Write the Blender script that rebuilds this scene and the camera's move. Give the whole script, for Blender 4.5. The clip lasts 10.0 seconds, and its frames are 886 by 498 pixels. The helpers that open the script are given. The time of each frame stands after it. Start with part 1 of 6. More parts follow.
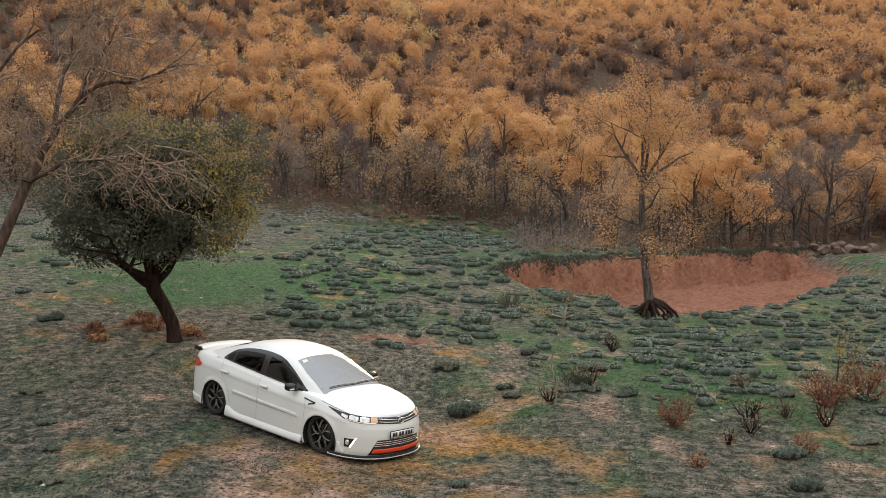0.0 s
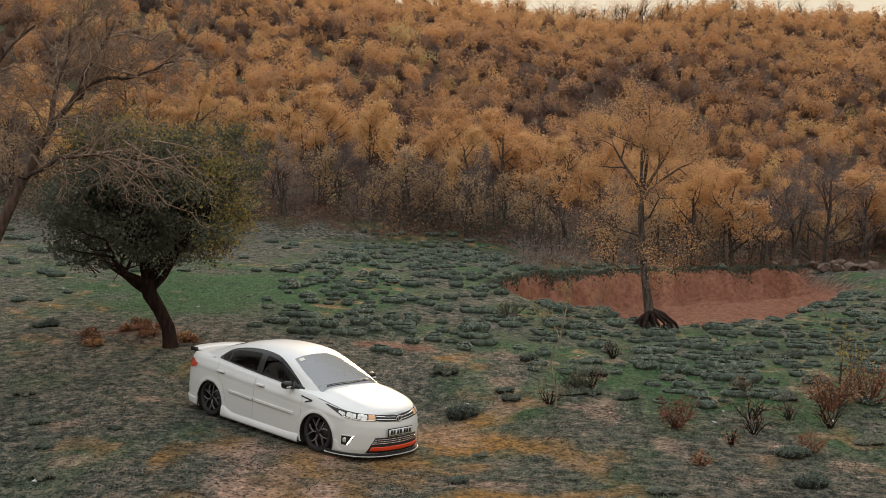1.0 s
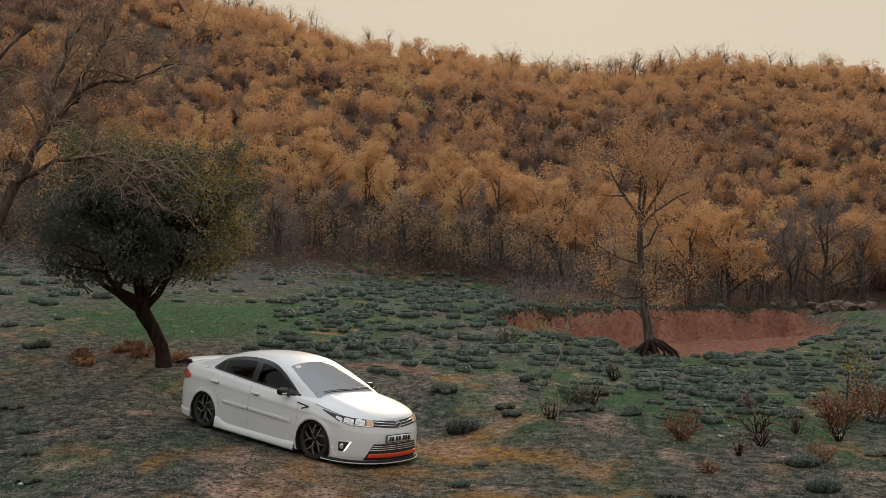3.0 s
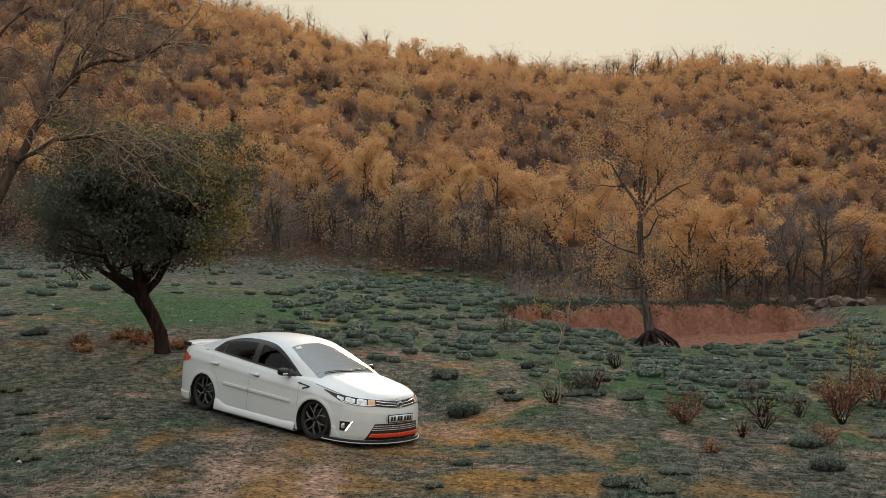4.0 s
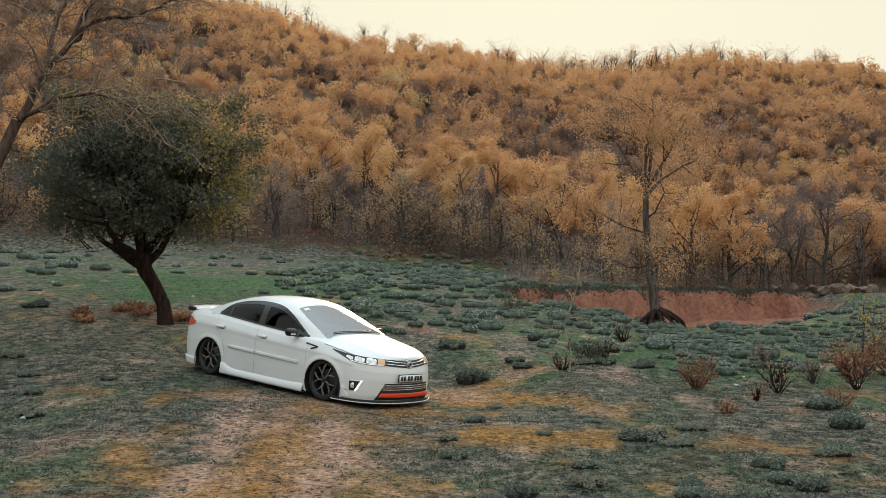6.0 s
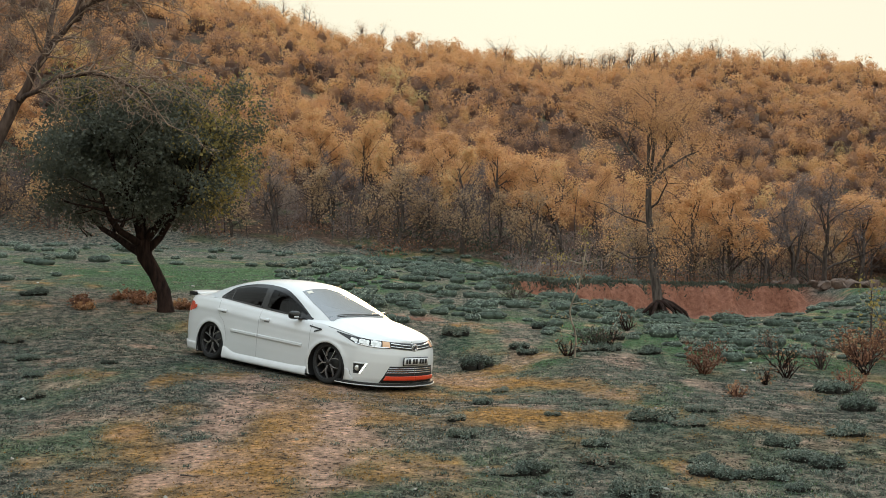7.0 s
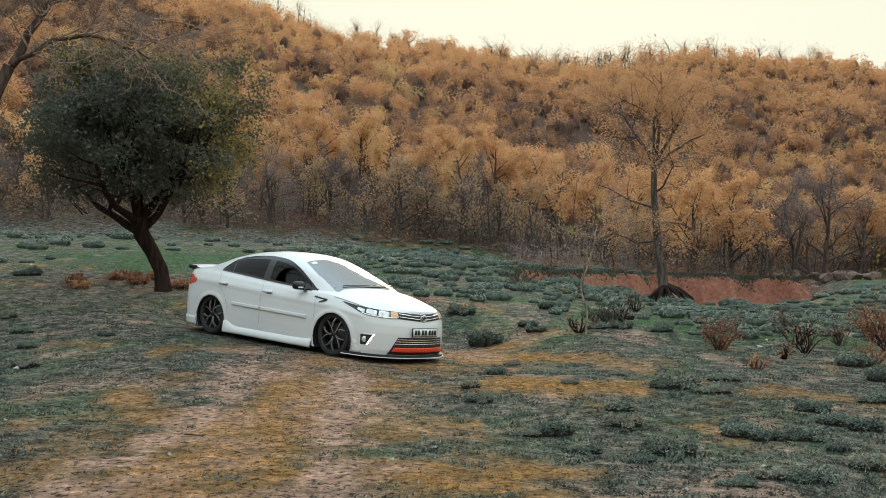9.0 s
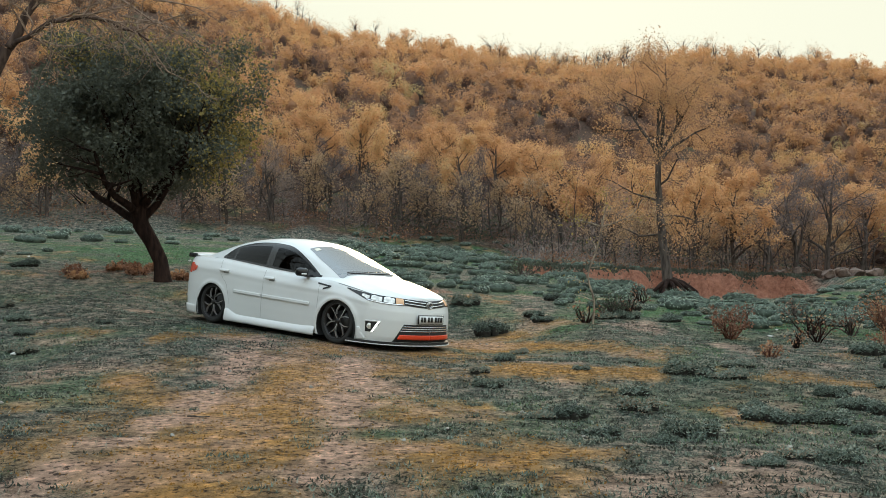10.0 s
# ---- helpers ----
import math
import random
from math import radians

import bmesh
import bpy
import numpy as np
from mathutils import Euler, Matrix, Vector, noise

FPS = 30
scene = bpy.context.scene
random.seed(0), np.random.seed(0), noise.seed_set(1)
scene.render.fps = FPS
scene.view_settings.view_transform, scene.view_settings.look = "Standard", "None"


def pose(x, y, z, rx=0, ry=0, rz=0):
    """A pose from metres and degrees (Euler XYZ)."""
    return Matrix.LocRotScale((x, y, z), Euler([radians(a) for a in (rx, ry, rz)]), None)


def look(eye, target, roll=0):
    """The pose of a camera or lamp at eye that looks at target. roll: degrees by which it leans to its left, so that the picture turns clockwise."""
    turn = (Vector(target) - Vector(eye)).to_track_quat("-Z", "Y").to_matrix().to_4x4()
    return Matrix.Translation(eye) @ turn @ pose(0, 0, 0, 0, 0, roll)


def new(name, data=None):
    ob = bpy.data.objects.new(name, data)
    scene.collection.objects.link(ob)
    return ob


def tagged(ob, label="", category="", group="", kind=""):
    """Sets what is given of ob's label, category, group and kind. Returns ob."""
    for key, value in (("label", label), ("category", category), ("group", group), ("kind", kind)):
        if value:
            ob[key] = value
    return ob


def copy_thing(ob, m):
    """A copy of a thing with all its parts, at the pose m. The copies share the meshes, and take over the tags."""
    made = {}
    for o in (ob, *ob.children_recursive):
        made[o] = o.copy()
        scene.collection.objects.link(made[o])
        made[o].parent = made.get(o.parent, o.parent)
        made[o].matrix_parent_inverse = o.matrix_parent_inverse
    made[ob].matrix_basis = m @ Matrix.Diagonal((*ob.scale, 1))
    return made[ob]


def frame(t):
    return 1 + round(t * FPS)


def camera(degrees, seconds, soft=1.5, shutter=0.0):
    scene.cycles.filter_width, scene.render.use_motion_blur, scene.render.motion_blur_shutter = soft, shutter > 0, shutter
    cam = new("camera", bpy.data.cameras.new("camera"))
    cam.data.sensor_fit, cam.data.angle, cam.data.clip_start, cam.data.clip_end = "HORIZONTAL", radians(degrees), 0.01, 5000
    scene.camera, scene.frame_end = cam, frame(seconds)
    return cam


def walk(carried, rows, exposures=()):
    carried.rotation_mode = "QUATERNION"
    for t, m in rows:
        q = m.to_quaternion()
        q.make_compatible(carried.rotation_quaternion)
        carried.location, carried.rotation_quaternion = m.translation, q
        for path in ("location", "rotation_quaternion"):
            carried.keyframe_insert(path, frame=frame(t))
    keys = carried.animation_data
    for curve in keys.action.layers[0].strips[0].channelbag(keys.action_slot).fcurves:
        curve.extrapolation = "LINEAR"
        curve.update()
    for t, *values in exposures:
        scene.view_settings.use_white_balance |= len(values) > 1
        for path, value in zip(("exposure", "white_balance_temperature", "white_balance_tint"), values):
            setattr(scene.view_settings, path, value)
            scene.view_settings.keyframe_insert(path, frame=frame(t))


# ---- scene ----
cam = camera(47.1, 10.0, soft=0.9)
# seconds, eye x y z, yaw, pitch, roll
ROWS = [
    (0.0, 3.376, -17.004, 4.175, 3.238, -3.807, 0.021),
    (0.5, 3.371, -16.942, 3.913, 3.183, -3.065, 0.020),
    (1.0, 3.362, -16.875, 3.657, 3.146, -2.216, 0.018),
    (1.5, 3.347, -16.806, 3.416, 3.081, -1.275, 0.016),
    (2.0, 3.326, -16.736, 3.197, 3.025, -0.256, 0.015),
    (2.5, 3.298, -16.674, 2.997, 2.939, 0.624, 0.013),
    (4.0, 3.189, -16.517, 2.449, 2.680, 1.197, 0.012),
    (4.5, 3.144, -16.467, 2.279, 2.633, 1.177, 0.011),
    (5.0, 3.090, -16.408, 2.121, 2.574, 1.191, 0.010),
    (5.5, 3.028, -16.336, 1.973, 2.529, 1.193, 0.009),
    (7.0, 2.834, -16.055, 1.556, 2.315, 1.236, 0.004),
    (7.5, 2.771, -15.943, 1.426, 2.206, 1.240, 0.002),
    (8.0, 2.709, -15.817, 1.306, 2.109, 1.249, -0.001),
    (8.5, 2.647, -15.680, 1.194, 2.030, 1.284, -0.005),
    (9.0, 2.584, -15.536, 1.089, 1.954, 1.335, -0.009),
    (9.5, 2.520, -15.389, 0.986, 1.890, 1.364, -0.015),
    (10.0, 2.457, -15.240, 0.885, 1.832, 1.388, -0.021),
]
EXPOSURE = 0.35
walk(cam, [(t, pose(x, y, z, 90 + pitch, roll, yaw)) for t, x, y, z, yaw, pitch, roll in ROWS], [(t, EXPOSURE + d, kelvin, tint) for t, d, kelvin, tint in ((0.0, 0.36, 6950, 19), (0.5, 0.30, 6950, 19), (1.0, -0.06, 7050, 19), (1.5, -0.43, 7050, 24), (2.0, -0.46, 7000, 24), (2.5, -0.42, 6900, 22), (4.0, -0.18, 6800, 15), (5.5, 0.10, 6550, 11), (7.5, 0.27, 6450, 11), (10.0, 0.27, 6150, 7))])

# ---- light: the sun has just sunk behind the wooded ridge, the cream sky lights the valley ----
SUN_AZIMUTH, SUN_ELEVATION = 4.0, 21.0   # degrees right of straight ahead, degrees up
world = bpy.data.worlds.new("evening_sky")
scene.world = world
world.use_nodes = True
wn, wl = world.node_tree.nodes, world.node_tree.links
sky = wn.new("ShaderNodeTexSky")
sky.sky_type, sky.sun_disc = "NISHITA", False
sky.sun_elevation, sky.sun_rotation = radians(SUN_ELEVATION), radians(SUN_AZIMUTH)
sky.air_density, sky.dust_density, sky.ozone_density = 1.0, 2.0, 1.0
# the hazy evening sky: cream at the horizon, cool overhead
tc, sep = wn.new("ShaderNodeTexCoord"), wn.new("ShaderNodeSeparateXYZ")
haze = wn.new("ShaderNodeValToRGB")
haze.color_ramp.elements[0].position, haze.color_ramp.elements[0].color = 0.27, (0.635, 0.61, 0.475, 1)
haze.color_ramp.elements[1].position, haze.color_ramp.elements[1].color = 0.75, (0.94, 1.10, 1.18, 1)
both = wn.new("ShaderNodeMix")
both.data_type, both.blend_type = "RGBA", "ADD"
both.inputs[0].default_value = 0.001
wl.new(tc.outputs["Generated"], sep.inputs[0])
wl.new(sep.outputs["Z"], haze.inputs[0])
wl.new(haze.outputs[0], both.inputs["A"])
wl.new(sky.outputs[0], both.inputs["B"])
wl.new(both.outputs["Result"], wn["Background"].inputs[0])
wn["Background"].inputs[1].default_value = 1.0
sun_data = bpy.data.lights.new("sun", "SUN")
sun_data.energy, sun_data.angle, sun_data.color = 1.3, radians(14), (1.0, 0.76, 0.48)
sun = new("sun", sun_data)
az, el = radians(SUN_AZIMUTH), radians(SUN_ELEVATION)
sun.matrix_world = look((math.sin(az) * math.cos(el) * 50, math.cos(az) * math.cos(el) * 50, math.sin(el) * 50), (0, 0, 0))
# ---- materials ----
def material(name):
    m = bpy.data.materials.new(name)
    m.use_nodes = True
    return m, m.node_tree.nodes, m.node_tree.links, m.node_tree.nodes["Principled BSDF"]


def plain(name, color, rough=0.5, metal=0.0, coat=0.0, bump=0.0, scale=30.0, vary=0.0):
    """A painted, metal or plastic surface with slight unevenness."""
    m, n, l, b = material(name)
    b.inputs["Base Color"].default_value = (*color, 1)
    b.inputs["Roughness"].default_value, b.inputs["Metallic"].default_value = rough, metal
    b.inputs["Coat Weight"].default_value = coat
    b.inputs["Coat Roughness"].default_value = 0.08
    co = n.new("ShaderNodeTexCoord")
    t = n.new("ShaderNodeTexNoise")
    t.inputs["Scale"].default_value, t.inputs["Detail"].default_value = scale, 5
    l.new(co.outputs["Object"], t.inputs["Vector"])
    if vary:
        r = n.new("ShaderNodeValToRGB")
        r.color_ramp.elements[0].position, r.color_ramp.elements[1].position = 0.3, 0.75
        r.color_ramp.elements[0].color = (*[c * (1 - vary) for c in color], 1)
        r.color_ramp.elements[1].color = (*[min(1, c * (1 + vary)) for c in color], 1)
        l.new(t.outputs["Fac"], r.inputs[0])
        l.new(r.outputs[0], b.inputs["Base Color"])
    if bump:
        k = n.new("ShaderNodeBump")
        k.inputs["Strength"].default_value = bump
        l.new(t.outputs["Fac"], k.inputs["Height"])
        l.new(k.outputs[0], b.inputs["Normal"])
    return m


def ramp(n, stops):
    r = n.new("ShaderNodeValToRGB")
    e = r.color_ramp.elements
    while len(e) < len(stops):
        e.new(0.5)
    for el_, (p, c) in zip(e, stops):
        el_.position, el_.color = p, (*c, 1)
    return r


def leaf_material(name, stops, through_light=0.45, tint=None, leafwise=0.35):
    """Thin leaves that let light through; colour varies from leaf to leaf and from plant to plant."""
    m, n, l, b = material(name)
    geo = n.new("ShaderNodeNewGeometry")
    src = geo.outputs["Random Per Island"]
    mixn = n.new("ShaderNodeMath")
    mixn.operation = "MULTIPLY_ADD"
    mixn.inputs[1].default_value = leafwise
    l.new(src, mixn.inputs[0])
    if tint:
        at = n.new("ShaderNodeAttribute")
        at.attribute_name = tint
        other = at.outputs["Fac"]
    else:
        other = n.new("ShaderNodeObjectInfo").outputs["Random"]
    sc = n.new("ShaderNodeMath")
    sc.operation = "MULTIPLY"
    sc.inputs[1].default_value = 1 - leafwise
    l.new(other, sc.inputs[0])
    l.new(sc.outputs[0], mixn.inputs[2])
    r = ramp(n, stops)
    l.new(mixn.outputs[0], r.inputs[0])
    l.new(r.outputs[0], b.inputs["Base Color"])
    b.inputs["Roughness"].default_value = 0.65
    b.inputs["Specular IOR Level"].default_value = 0.25
    tr = n.new("ShaderNodeBsdfTranslucent")
    l.new(r.outputs[0], tr.inputs[0])
    mx = n.new("ShaderNodeMixShader")
    mx.inputs[0].default_value = through_light
    l.new(b.outputs[0], mx.inputs[1])
    l.new(tr.outputs[0], mx.inputs[2])
    l.new(mx.outputs[0], n["Material Output"].inputs[0])
    return m


def bark_material(name, dark, light):
    m, n, l, b = material(name)
    co = n.new("ShaderNodeTexCoord")
    mp = n.new("ShaderNodeMapping")
    mp.inputs["Scale"].default_value = (14, 14, 3)
    l.new(co.outputs["Object"], mp.inputs[0])
    t = n.new("ShaderNodeTexNoise")
    t.inputs["Scale"].default_value, t.inputs["Detail"].default_value = 1.0, 8
    l.new(mp.outputs[0], t.inputs[0])
    r = ramp(n, [(0.35, dark), (0.7, light)])
    l.new(t.outputs["Fac"], r.inputs[0])
    l.new(r.outputs[0], b.inputs["Base Color"])
    b.inputs["Roughness"].default_value, b.inputs["Specular IOR Level"].default_value = 0.95, 0.1
    k = n.new("ShaderNodeBump")
    k.inputs["Strength"].default_value, k.inputs["Distance"].default_value = 0.8, 0.03
    l.new(t.outputs["Fac"], k.inputs["Height"])
    l.new(k.outputs[0], b.inputs["Normal"])
    return m


OAK = [(0.0, (0.26, 0.155, 0.105)), (0.25, (0.56, 0.32, 0.16)), (0.5, (0.63, 0.375, 0.19)), (0.75, (0.70, 0.445, 0.22)), (1.0, (0.60, 0.465, 0.24))]
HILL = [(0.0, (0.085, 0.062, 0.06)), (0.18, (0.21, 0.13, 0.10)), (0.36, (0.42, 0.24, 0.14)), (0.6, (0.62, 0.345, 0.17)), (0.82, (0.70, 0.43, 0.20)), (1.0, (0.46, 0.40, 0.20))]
M_OAK = leaf_material("autumn_oak_leaves", OAK, leafwise=0.6)
M_OAK_PALE = leaf_material("thin_autumn_leaves", [(0.0, (0.20, 0.145, 0.115)), (0.5, (0.44, 0.295, 0.18)), (1.0, (0.56, 0.42, 0.25))], leafwise=0.6)
M_HILL = leaf_material("autumn_wood_leaves", HILL, through_light=0.55, tint="tint", leafwise=0.15)
M_EVERGREEN = leaf_material("evergreen_leaves", [(0.0, (0.055, 0.063, 0.053)), (0.5, (0.10, 0.107, 0.08)), (0.85, (0.165, 0.158, 0.10)), (1.0, (0.27, 0.225, 0.10))], through_light=0.3)
M_BARK = bark_material("oak_bark", (0.045, 0.036, 0.033), (0.15, 0.12, 0.105))
M_BARK_RED = bark_material("dark_reddish_bark", (0.014, 0.009, 0.008), (0.045, 0.026, 0.021))
M_BARK_GREY = bark_material("grey_bark", (0.045, 0.037, 0.036), (0.14, 0.115, 0.105))
M_TWIG = leaf_material("bare_twig_haze", [(0.0, (0.10, 0.082, 0.084)), (0.6, (0.22, 0.175, 0.165)), (1.0, (0.42, 0.29, 0.20))], through_light=0.2)
M_RUST = leaf_material("rusty_bracken", [(0.0, (0.13, 0.068, 0.048)), (0.5, (0.29, 0.145, 0.085)), (1.0, (0.45, 0.275, 0.145))], through_light=0.3)
M_HEATH = leaf_material("grey_green_cushion_leaves", [(0.0, (0.03, 0.036, 0.028)), (0.40, (0.085, 0.108, 0.086)), (0.70, (0.25, 0.30, 0.24)), (0.86, (0.36, 0.26, 0.18)), (1.0, (0.30, 0.155, 0.095))], through_light=0.15, leafwise=0.6)
M_SHRUB_GREEN = leaf_material("dull_green_shrub_leaves", [(0.0, (0.03, 0.05, 0.035)), (1.0, (0.12, 0.15, 0.08))], through_light=0.25)
M_BARK_PALE = bark_material("pale_dry_bark", (0.13, 0.10, 0.08), (0.44, 0.36, 0.26))
M_TWIG_BARK = bark_material("pale_twig_bark", (0.16, 0.112, 0.088), (0.40, 0.285, 0.21))
M_BARK_RUST = bark_material("rusty_stems", (0.085, 0.04, 0.03), (0.26, 0.125, 0.08))
M_TURF = leaf_material("dark_turf", [(0.0, (0.03, 0.034, 0.026)), (0.7, (0.10, 0.11, 0.08)), (1.0, (0.22, 0.15, 0.10))], through_light=0.1)
M_BARK_BROWN = bark_material("brown_bark", (0.045, 0.03, 0.026), (0.15, 0.105, 0.085))
# ---- ground ----
RNG = np.random.default_rng(7)
LATTICE = RNG.random((256, 256))


def vnoise(x, y, scale):
    """Smooth value noise, 0 to 1, for arrays of places."""
    x, y = np.asarray(x, float) / scale + 57.3, np.asarray(y, float) / scale + 91.7
    i, j = np.floor(x).astype(int), np.floor(y).astype(int)
    u, v = x - i, y - j
    u, v = u * u * (3 - 2 * u), v * v * (3 - 2 * v)
    a, b = LATTICE[i % 256, j % 256], LATTICE[(i + 1) % 256, j % 256]
    c, d = LATTICE[i % 256, (j + 1) % 256], LATTICE[(i + 1) % 256, (j + 1) % 256]
    return a * (1 - u) * (1 - v) + b * u * (1 - v) + c * (1 - u) * v + d * u * v


def step(a, b, x):
    t = np.clip((x - a) / (b - a), 0, 1)
    return t * t * (3 - 2 * t)


RIDGE_X = np.array([-400, -120, -70, -41.2, -36, -29.1, -24, -18.9, -13.8, -8.7, -1.9, 6.5, 11.5, 14.9, 19.1, 23.2, 27.4, 31.5, 36.5, 39.8, 48, 56.3, 61.8, 110, 400])
RIDGE_Z = np.array([60.7, 56.7, 48.7, 40.0, 38.7, 37.6, 35.5, 33.6, 33.2, 32.9, 32.5, 32.0, 31.2, 30.9, 31.0, 31.7, 32.1, 32.4, 32.9, 32.3, 31.9, 31.3, 30.9, 31.0, 29.0])
RIDGE_Y = 135.0


def bank_line(x):
    """Where the top of the cut earth bank runs, as y over x."""
    return np.interp(x, [1.5, 3.1, 4.6, 6.0, 9.9, 14.4, 19.3, 24.0], [14.5, 17.5, 21.0, 23.0, 27.0, 31.0, 35.0, 39.0]) + 0.45 * np.sin(x * 1.7) + 0.3 * np.sin(x * 3.9 + 1) + 0.12 * np.sin(x * 9.1)


def rim_line(x):
    """Where the meadow breaks off into the washed-out hollow before the bank."""
    return np.interp(x, [2.5, 3.6, 4.2, 5.8, 6.8, 8.0, 9.4, 12.5, 16.0, 22.0], [16.6, 15.8, 14.8, 13.8, 13.5, 12.9, 13.3, 15.4, 20.0, 27.0]) + 0.3 * np.sin(x * 2.3)


def bank_reach(x):
    return step(2.6, 4.4, x) * (1 - step(16.8, 19.6, x))


def hollow(x, y):
    """1 on the floor of the hollow, 0 on the meadow and behind the bank's edge."""
    edge = bank_line(x) + 0.7 * (vnoise(x, y, 0.9) - 0.5) + 0.5 * (vnoise(x + 13, y, 0.4) - 0.5)
    return bank_reach(x) * step(0.0, 3.6, y - rim_line(x)) * (1 - step(-1.9, 0.2, y - edge))


VALLEY = (0.1414, -0.0455, 0.0806, -0.0817, -0.0099, 0.0305, -0.0403, 0.0333)


def valley(x, y):
    """The gently rolling valley floor."""
    a, b = 12 * np.tanh(x / 12), 22 * np.tanh(y / 22)
    c = VALLEY
    return c[0] + c[1] * a + c[2] * b + c[3] * a * b / 20 + c[4] * a * a / 10 + c[5] * b * b / 20 + c[6] * b ** 3 / 800 + c[7] * a * b * b / 400


def height(x, y, fine=True):
    x, y = np.asarray(x, float), np.asarray(y, float)
    z = valley(x, y) - 0.42 * np.exp(-((x - 10.5) / 4.6) ** 2 - ((y - 12.8) / 5.5) ** 2)
    # the washed-out hollow and the cut bank behind it
    z = z + (-0.45 + 0.35 * (vnoise(x, y, 2.1) - 0.5) + 0.35 * (vnoise(x, y + 31, 0.8) - 0.5) - z) * hollow(x, y)
    # unseen rise added to the west, a dark backdrop for the car windows' reflections
    z = z + 26 * step(22, 85, -x) * (1 - step(15, 50, y))
    # the hill
    top = np.interp(x * RIDGE_Y / np.maximum(y, 55), RIDGE_X, RIDGE_Z)
    foot = 29 + 11 * step(2, 16, x)
    u = np.clip((y - foot) / (RIDGE_Y - foot), 0, 1)
    z = z + (top - 1.6) * (0.85 * u + 0.15 * u * u * (3 - 2 * u)) - 0.10 * np.maximum(0, y - RIDGE_Y)
    z = z + 3.6 * (vnoise(x, y, 30.0) - 0.5) * step(45, 80, y) * (1 - step(112, 134, y))
    # where the car stands
    w = 1 - step(2.2, 4.8, np.hypot(x, y))
    near = -0.0877 * x + 0.0145 * y
    if fine:
        z = z + 0.10 * (vnoise(x, y, 2.3) - 0.5) + 0.05 * (vnoise(x, y, 0.8) - 0.5)
        near = near + 0.02 * (vnoise(x, y, 0.7) - 0.5)
    return z * (1 - w) + near * w


def graded(a, b, stepsize, lo, hi):
    mid = list(np.arange(a, b, stepsize))
    left, right, s = [], [], stepsize
    p = a
    while p > lo:
        s = min(s * 1.12, 30)
        p -= s
        left.append(p)
    p, s = mid[-1], stepsize
    while p < hi:
        s = min(s * 1.05, 30)
        p += s
        right.append(p)
    return np.array(left[::-1] + mid + right)


def mesh_object(name, verts, faces, mat, smooth=True, parent=None, attr=None):
    """One mesh object from arrays; faces all with the same number of corners."""
    verts, faces = np.asarray(verts, np.float32), np.asarray(faces, np.int32)
    me = bpy.data.meshes.new(name)
    me.vertices.add(len(verts))
    me.vertices.foreach_set("co", verts.ravel())
    k = faces.shape[1]
    me.loops.add(faces.size)
    me.loops.foreach_set("vertex_index", faces.ravel())
    me.polygons.add(len(faces))
    me.polygons.foreach_set("loop_start", np.arange(len(faces), dtype=np.int32) * k)
    me.polygons.foreach_set("use_smooth", np.full(len(faces), smooth))
    if attr is not None:
        a = me.attributes.new(attr[0], "FLOAT", "POINT")
        a.data.foreach_set("value", np.asarray(attr[1], np.float32))
    me.update(calc_edges=True)
    me.validate()
    if mat:
        me.materials.append(mat)
    ob = new(name, me)
    if parent:
        ob.parent = parent
    return ob


gx, gy = graded(-9, 20, 0.13, -900, 900), graded(-9.5, 36, 0.13, -300, 1500)
GX, GY = np.meshgrid(gx, gy)
GZ = height(GX, GY)
nx, ny = len(gx), len(gy)
idx = np.arange(nx * ny).reshape(ny, nx)
quads = np.stack([idx[:-1, :-1], idx[:-1, 1:], idx[1:, 1:], idx[1:, :-1]], -1).reshape(-1, 4)


def near_line(x, y, pts):
    """Distance to a polyline in the plan."""
    d = np.full(np.shape(x), 1e9)
    for (ax, ay), (bx, by) in zip(pts[:-1], pts[1:]):
        t = np.clip(((x - ax) * (bx - ax) + (y - ay) * (by - ay)) / ((bx - ax) ** 2 + (by - ay) ** 2), 0, 1)
        d = np.minimum(d, np.hypot(x - ax - t * (bx - ax), y - ay - t * (by - ay)))
    return d


RUT_LEFT = [(-0.45, -1.6), (-0.25, -3.1), (-0.03, -5.0), (0.0, -7.0), (-0.1, -8.2), (-0.2, -9.2), (-0.9, -14)]
RUT_RIGHT = [(0.85, -2.0), (1.03, -3.0), (1.24, -5.7), (1.35, -6.8), (1.46, -8.4), (1.4, -14)]
TRACK = [(0.3, -1.6), (0.5, -4), (0.7, -7), (0.75, -9.5), (0.3, -14)]


def blob(x, y, cx, cy, rx, ry):
    return np.exp(-((x - cx) / rx) ** 2 - ((y - cy) / ry) ** 2)


def heath_field(x, y):
    """How closely the moss cushions stand at a place."""
    d = step(2.5, 8, y + 0.35 * x) * step(-4.5, -1, x) * (1 - 0.85 * blob(x, y, -4.3, 10.6, 2.2, 3.4)) * (1 - step(29, 33, y)) * (1 - hollow(x, y))
    west = 0.16 * step(5, 8, y) * (1 - step(-3, -1, x)) * (1 - step(24, 30, y)) * (1 - blob(x, y, -4.3, 10.6, 2.2, 3.4))
    return np.maximum(d * np.where((y < 6) & (x < 4), 0.15, 1.0), west)


